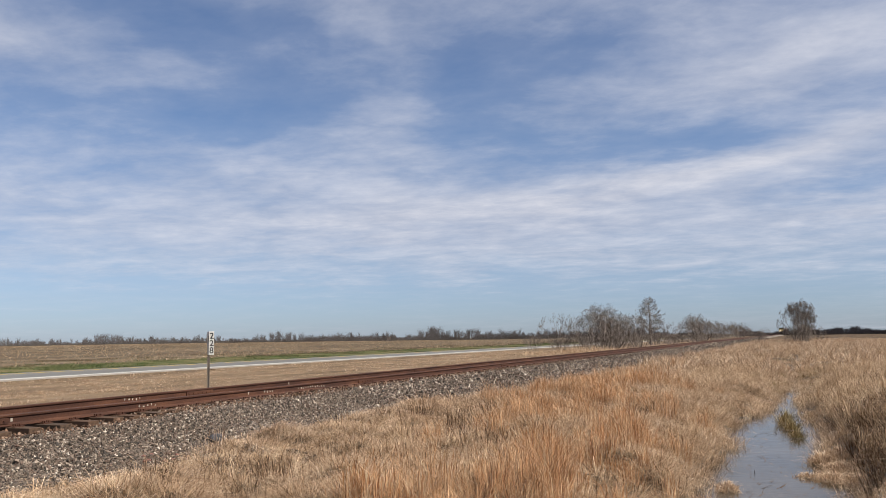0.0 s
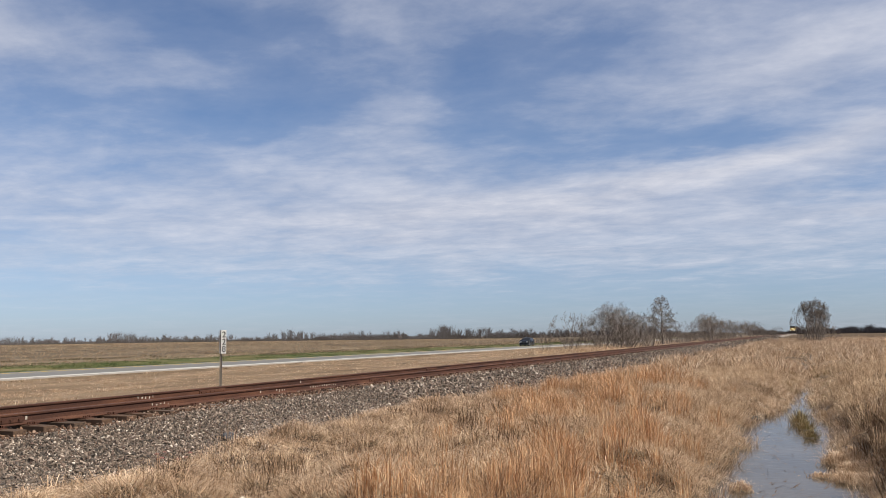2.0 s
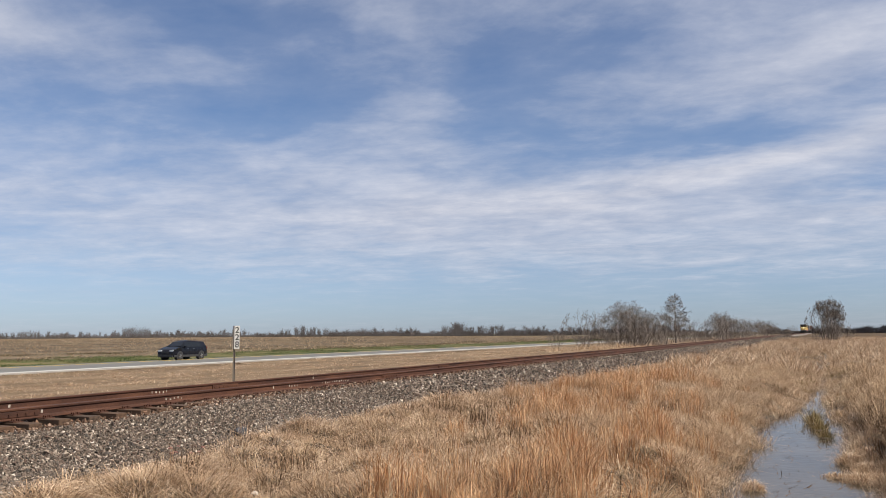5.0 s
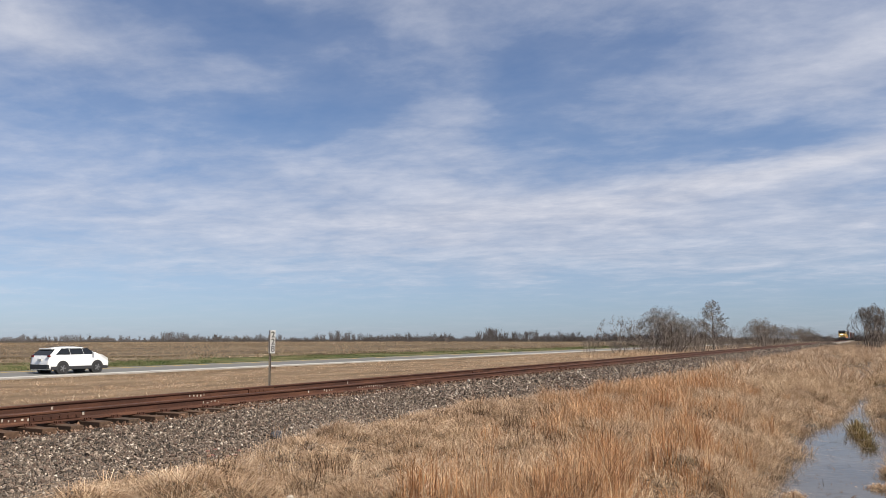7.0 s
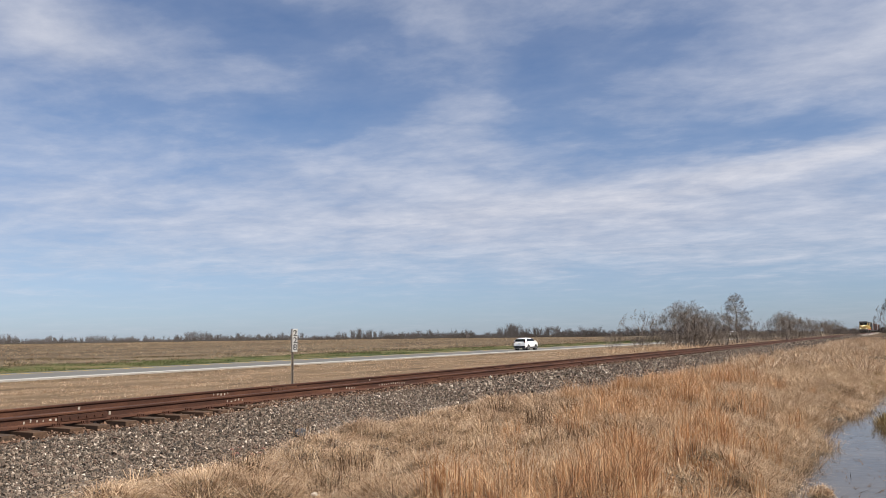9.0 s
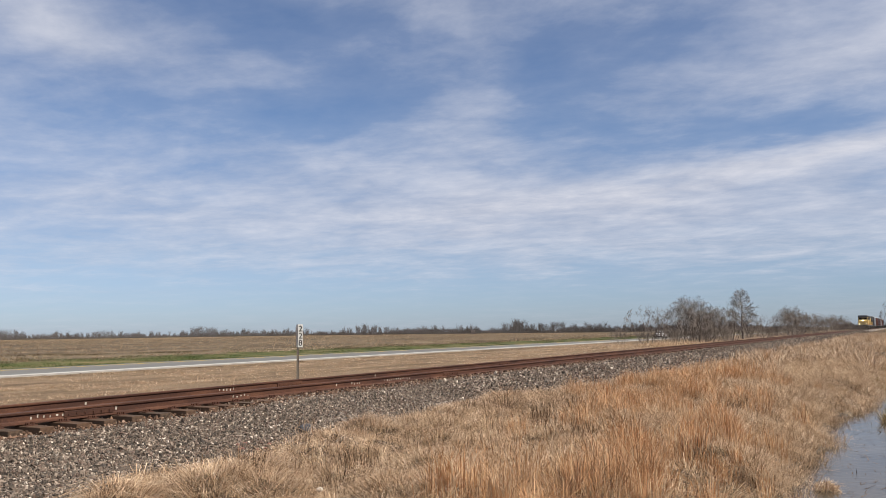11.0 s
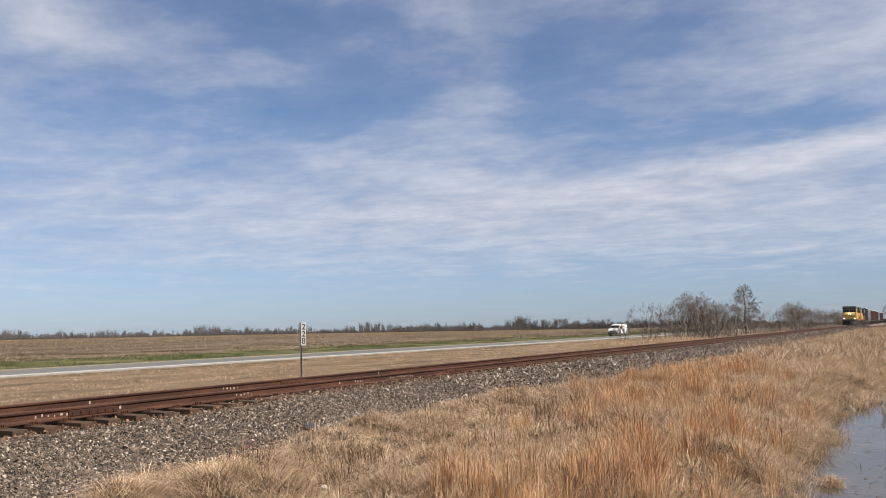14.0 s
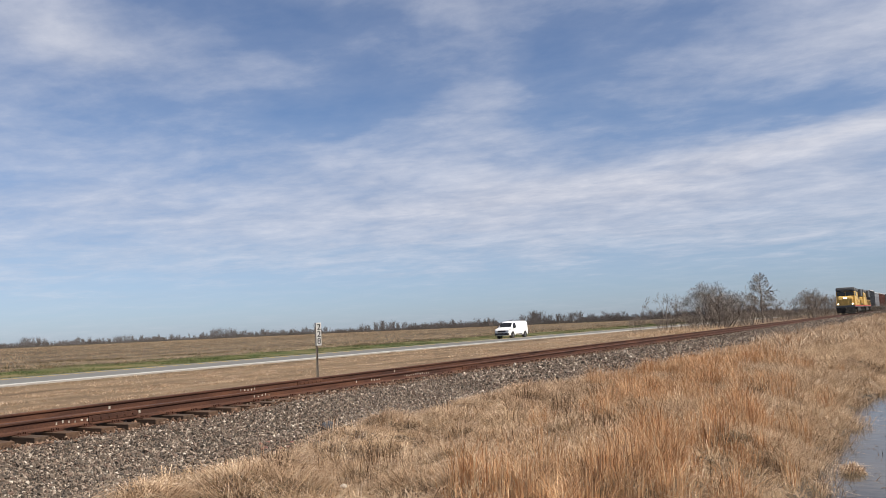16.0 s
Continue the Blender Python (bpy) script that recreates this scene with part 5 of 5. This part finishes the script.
def bogie(parent, y, axles, gap):
    bm = bmesh.new()
    n = (axles - 1) * gap / 2
    for s in (-1, 1):
        box(bm, (s * 1.05 - 0.12, y - n - 0.45, 0.42), (s * 1.05 + 0.12, y + n + 0.45, 0.78), 0.04)
        for i in range(axles):
            box(bm, (s * 1.12 - 0.12, y - n + i * gap - 0.2, 0.28), (s * 1.12 + 0.12, y - n + i * gap + 0.2, 0.66), 0.04)
    box(bm, (-1.0, y - 0.3, 0.5), (1.0, y + 0.3, 0.95), 0.03)
    truck = part("bogie", bm, M_UNDER, parent, "dark steel bogie frame")
    for i in range(axles):
        bm = bmesh.new()
        r = 0.51 if axles == 3 else 0.46
        for s in (-1, 1):
            tube(bm, (s * 0.68, y - n + i * gap, r), (s * 0.81, y - n + i * gap, r), r, sides=20)
        tube(bm, (-0.7, y - n + i * gap, r), (0.7, y - n + i * gap, r), 0.09, sides=8)
        part("wheelset", bm, M_STEEL, truck, "steel wheels on an axle")


def make_engine(lit):
    """A heavy diesel; its nose points to +y, and the rail's top is at z = 0."""
    e = tagged(new("locomotive"), "yellow diesel locomotive with a dark grey roof and lit headlights" if lit else "second yellow diesel locomotive coupled behind the first", "locomotive", "train")
    bm = bmesh.new()
    box(bm, (-1.5, -11.0, 1.18), (1.5, 10.9, 1.52), 0.03)
    part("deck", bm, M_GREY, e, "grey walkway deck")
    for s in (-1, 1):
        bm = bmesh.new()
        box(bm, (s * 1.5 - 0.02, -10.9, 1.34), (s * 1.5 + 0.02, 10.8, 1.5))
        part("stripe", bm, M_REDLINE, e, "red sill stripe")
    bm = bmesh.new()
    box(bm, (-0.92, -10.2, 1.5), (0.92, 6.9, 4.15), 0.12)
    part("long_hood", bm, M_YELLOW, e)
    bm = bmesh.new()
    box(bm, (-0.95, -10.25, 4.05), (0.95, 6.9, 4.5), 0.15)
    part("hood_roof", bm, M_GREY, e, "dark grey hood roof")
    bm = bmesh.new()
    box(bm, (-1.5, -10.3, 3.2), (1.5, -6.0, 4.6), 0.14)
    part("radiator", bm, M_GREY, e, "wide grey radiator housing")
    bm = bmesh.new()
    box(bm, (-1.25, -3.0, 4.2), (1.25, 1.2, 4.65), 0.1)
    part("exhaust_box", bm, M_GREY, e)
    for i in range(14):
        for s in (-1, 1):
            bm = bmesh.new()
            box(bm, (s * 0.93 - 0.02, -5.6 + i * 0.86, 1.9), (s * 0.93 + 0.02, -4.9 + i * 0.86, 3.5), 0.01)
            part("hood_door", bm, M_YELLOW, e)
    # cab
    bm = bmesh.new()
    box(bm, (-1.5, 6.6, 1.5), (1.5, 9.2, 4.05), 0.12)
    cab = part("cab", bm, M_YELLOW, e)
    bm = bmesh.new()
    box(bm, (-1.52, 6.5, 3.9), (1.52, 9.35, 4.72), 0.3)
    part("cab_roof", bm, M_GREY, e, "dark rounded cab roof")
    for s in (-1, 1):
        bm = bmesh.new()
        box(bm, (s * 0.70 - 0.66, 9.15, 3.22), (s * 0.70 + 0.66, 9.24, 3.92), 0.02)
        part("windscreen", bm, M_GLASS, cab)
        bm = bmesh.new()
        box(bm, (s * 1.5 - 0.03, 7.3, 3.15), (s * 1.5 + 0.03, 8.6, 3.8), 0.02)
        part("side_window", bm, M_GLASS, cab)
        bm = bmesh.new()
        box(bm, (s * 0.95 - 0.24, 9.2, 4.0), (s * 0.95 + 0.24, 9.4, 4.22), 0.02)
        part("number_board", bm, M_BLACK, cab)
    # nose with sloped top
    bm = bmesh.new()
    half = [(9.1, 1.5), (10.35, 1.5), (10.45, 2.7), (10.25, 3.0), (9.1, 3.22)]
    a = [bm.verts.new((-1.12, y, z)) for y, z in half]
    b = [bm.verts.new((1.12, y, z)) for y, z in half]
    bm.faces.new(a)
    bm.faces.new(list(reversed(b)))
    for i in range(5):
        j = (i + 1) % 5
        bm.faces.new((a[j], a[i], b[i], b[j]))
    bmesh.ops.bevel(bm, geom=list(bm.edges), offset=0.09, segments=2, affect="EDGES")
    bmesh.ops.recalc_face_normals(bm, faces=bm.faces)
    part("nose", bm, M_YELLOW, e)
    for x, z, y in ((-0.16, 2.86, 10.46), (0.16, 2.86, 10.46), (-1.15, 1.78, 10.72), (1.15, 1.78, 10.72)):
        bm = bmesh.new()
        tube(bm, (x, y - 0.22, z), (x, y, z), 0.19, 0.21, 14)
        lamp = part("lamp_housing", bm, M_GREY, e, "headlight housing")
        bm = bmesh.new()
        tube(bm, (x, y + 0.002, z), (x, y + 0.02, z), 0.11, sides=14)
        part("lens", bm, M_HEAD if lit else M_LENS, lamp, "glowing headlight lens" if lit else "unlit headlight lens")
    # plough, coupler, steps, rails
    bm = bmesh.new()
    v = [bm.verts.new(c) for c in ((-1.45, 10.85, 1.2), (1.45, 10.85, 1.2), (1.45, 11.1, 0.2), (0, 11.4, 0.15), (-1.45, 11.1, 0.2), (0, 11.15, 1.2))]
    bm.faces.new((v[0], v[5], v[3], v[4]))
    bm.faces.new((v[5], v[1], v[2], v[3]))
    bmesh.ops.solidify(bm, geom=list(bm.faces), thickness=0.06)
    part("plough", bm, M_UNDER, e, "black front plough")
    bm = bmesh.new()
    box(bm, (-0.18, 10.9, 0.85), (0.18, 11.6, 1.12), 0.05)
    part("coupler", bm, M_UNDER, e)
    bm = bmesh.new()
    box(bm, (-1.4, -3.6, 0.45), (1.4, 3.4, 1.2), 0.2)
    part("fuel_tank", bm, M_UNDER, e, "black fuel tank")
    for s in (-1, 1):
        for i in range(9):
            bm = bmesh.new()
            tube(bm, (s * 1.45, -10.6 + i * 2.05, 1.5), (s * 1.45, -10.6 + i * 2.05, 2.55), 0.03, sides=6)
            part("handrail_post", bm, M_YELLOW, e)
        bm = bmesh.new()
        tube(bm, (s * 1.45, -10.6, 2.52), (s * 1.45, 6.0, 2.52), 0.03, sides=6)
        part("handrail", bm, M_YELLOW, e)
        bm = bmesh.new()
        for i in range(3):
            box(bm, (s * 1.3 - 0.2, 10.45, 0.4 + i * 0.33), (s * 1.3 + 0.2, 10.85, 0.44 + i * 0.33))
        box(bm, (s * 1.5 - 0.02, 10.42, 0.35), (s * 1.5 + 0.02, 10.5, 1.4))
        box(bm, (s * 1.1 - 0.02, 10.42, 0.35), (s * 1.1 + 0.02, 10.5, 1.4))
        part("step", bm, M_UNDER, e)
        bm = bmesh.new()
        tube(bm, (s * 0.5, 10.8, 1.5), (s * 0.5, 10.8, 2.6), 0.03, sides=6)
        tube(bm, (s * 1.4, 10.8, 1.5), (s * 1.4, 10.8, 2.6), 0.03, sides=6)
        tube(bm, (s * 0.5, 10.8, 2.58), (s * 1.4, 10.8, 2.58), 0.03, sides=6)
        part("front_rail", bm, M_YELLOW, e)
    bogie(e, 6.7, 3, 1.85)
    bogie(e, -6.7, 3, 1.85)
    return e


def make_wagon(label, mat, roof, length, height, ribs):
    w = tagged(new("freight_wagon"), label, "freight wagon", "train")
    L = length / 2
    bm = bmesh.new()
    box(bm, (-1.45, -L + 0.3, 1.15), (1.45, L - 0.3, height - 0.18), 0.05)
    part("body", bm, mat, w)
    bm = bmesh.new()
    box(bm, (-1.52, -L + 0.25, height - 0.2), (1.52, L - 0.25, height), 0.08)
    part("roof", bm, roof, w, "ribbed metal roof")
    bm = bmesh.new()
    box(bm, (-1.35, -L, 0.9), (1.35, L, 1.18), 0.03)
    part("underframe", bm, M_UNDER, w)
    me = None
    for i in range(ribs):
        for s in (-1, 1):
            if me is None:
                bm = bmesh.new()
                box(bm, (-0.05, -0.06, 1.2), (0.05, 0.06, height - 0.2), 0.01)
                o = part("rib", bm, mat, w)
                me = o.data
            else:
                o = new("rib", me)
                o.parent = w
            o.location = (s * 1.47, -L + 0.5 + (length - 1.0) * i / (ribs - 1), 0)
    bogie(w, L - 2.2, 2, 1.75)
    bogie(w, -L + 2.2, 2, 1.75)
    return w


def make_train():
    """Each vehicle and how far its middle is behind the leading engine's front."""
    lead = make_engine(True)
    train = [(lead, 11.2)]
    train.append((make_engine(False), 33.9))
    kinds = [("dark grey freight wagon with a pale roof", (0.075, 0.08, 0.09), 18.0, 4.9), ("light grey ribbed freight wagon", (0.32, 0.33, 0.35), 17.5, 4.6),
             ("rust-red boxcar with ribbed sides", (0.13, 0.058, 0.045), 17.0, 4.7)]
    roof = material("wagon_roof", speckle((0.45, 0.46, 0.47), (0.62, 0.63, 0.64), 1.0), 0.5, 0.4)
    made = []
    for label, colour, length, height in kinds:
        mat = material("wagon_side", speckle(tuple(c * 0.75 for c in colour), tuple(c * 1.25 for c in colour), 0.9, 7.0), 0.7)
        made.append((make_wagon(label, mat, roof, length, height, 14), length))
    at = 45.3
    for i, j in enumerate((0, 1, 2, 2, 0, 2, 1, 2, 2, 0)):
        ob, length = made[j]
        ob = ob if i < 3 else copy_thing(ob, Matrix())
        train.append((ob, at + length / 2 + 0.5))
        at += length + 1.0
    return train


TRAIN = make_train()



def motions():
    """The road traffic and the train, each at its steady speed."""
    times = [2.0 * i for i in range(9)]
    road_z = -0.10
    walk(dark_car, [(t, pose(-45.2, 145.6 - 28.2 * (t - 1.5), road_z, 0, 0, 180)) for t in times])
    walk(white_car, [(t, pose(-41.2, 30.7 + 31.1 * (t - 7.0), road_z - 0.05, 0, 0, 0)) for t in times])
    walk(white_van, [(t, pose(-45.2, 139.0 - 24.3 * (t - 14.0), road_z, 0, 0, 180)) for t in times])
    for ob, back in TRAIN:
        walk(ob, [(t, pose(RAIL_X, 155.0 + 29.3 * (16.0 - t) + back, RAIL_TOP, 0, 0, 180)) for t in times])


motions()
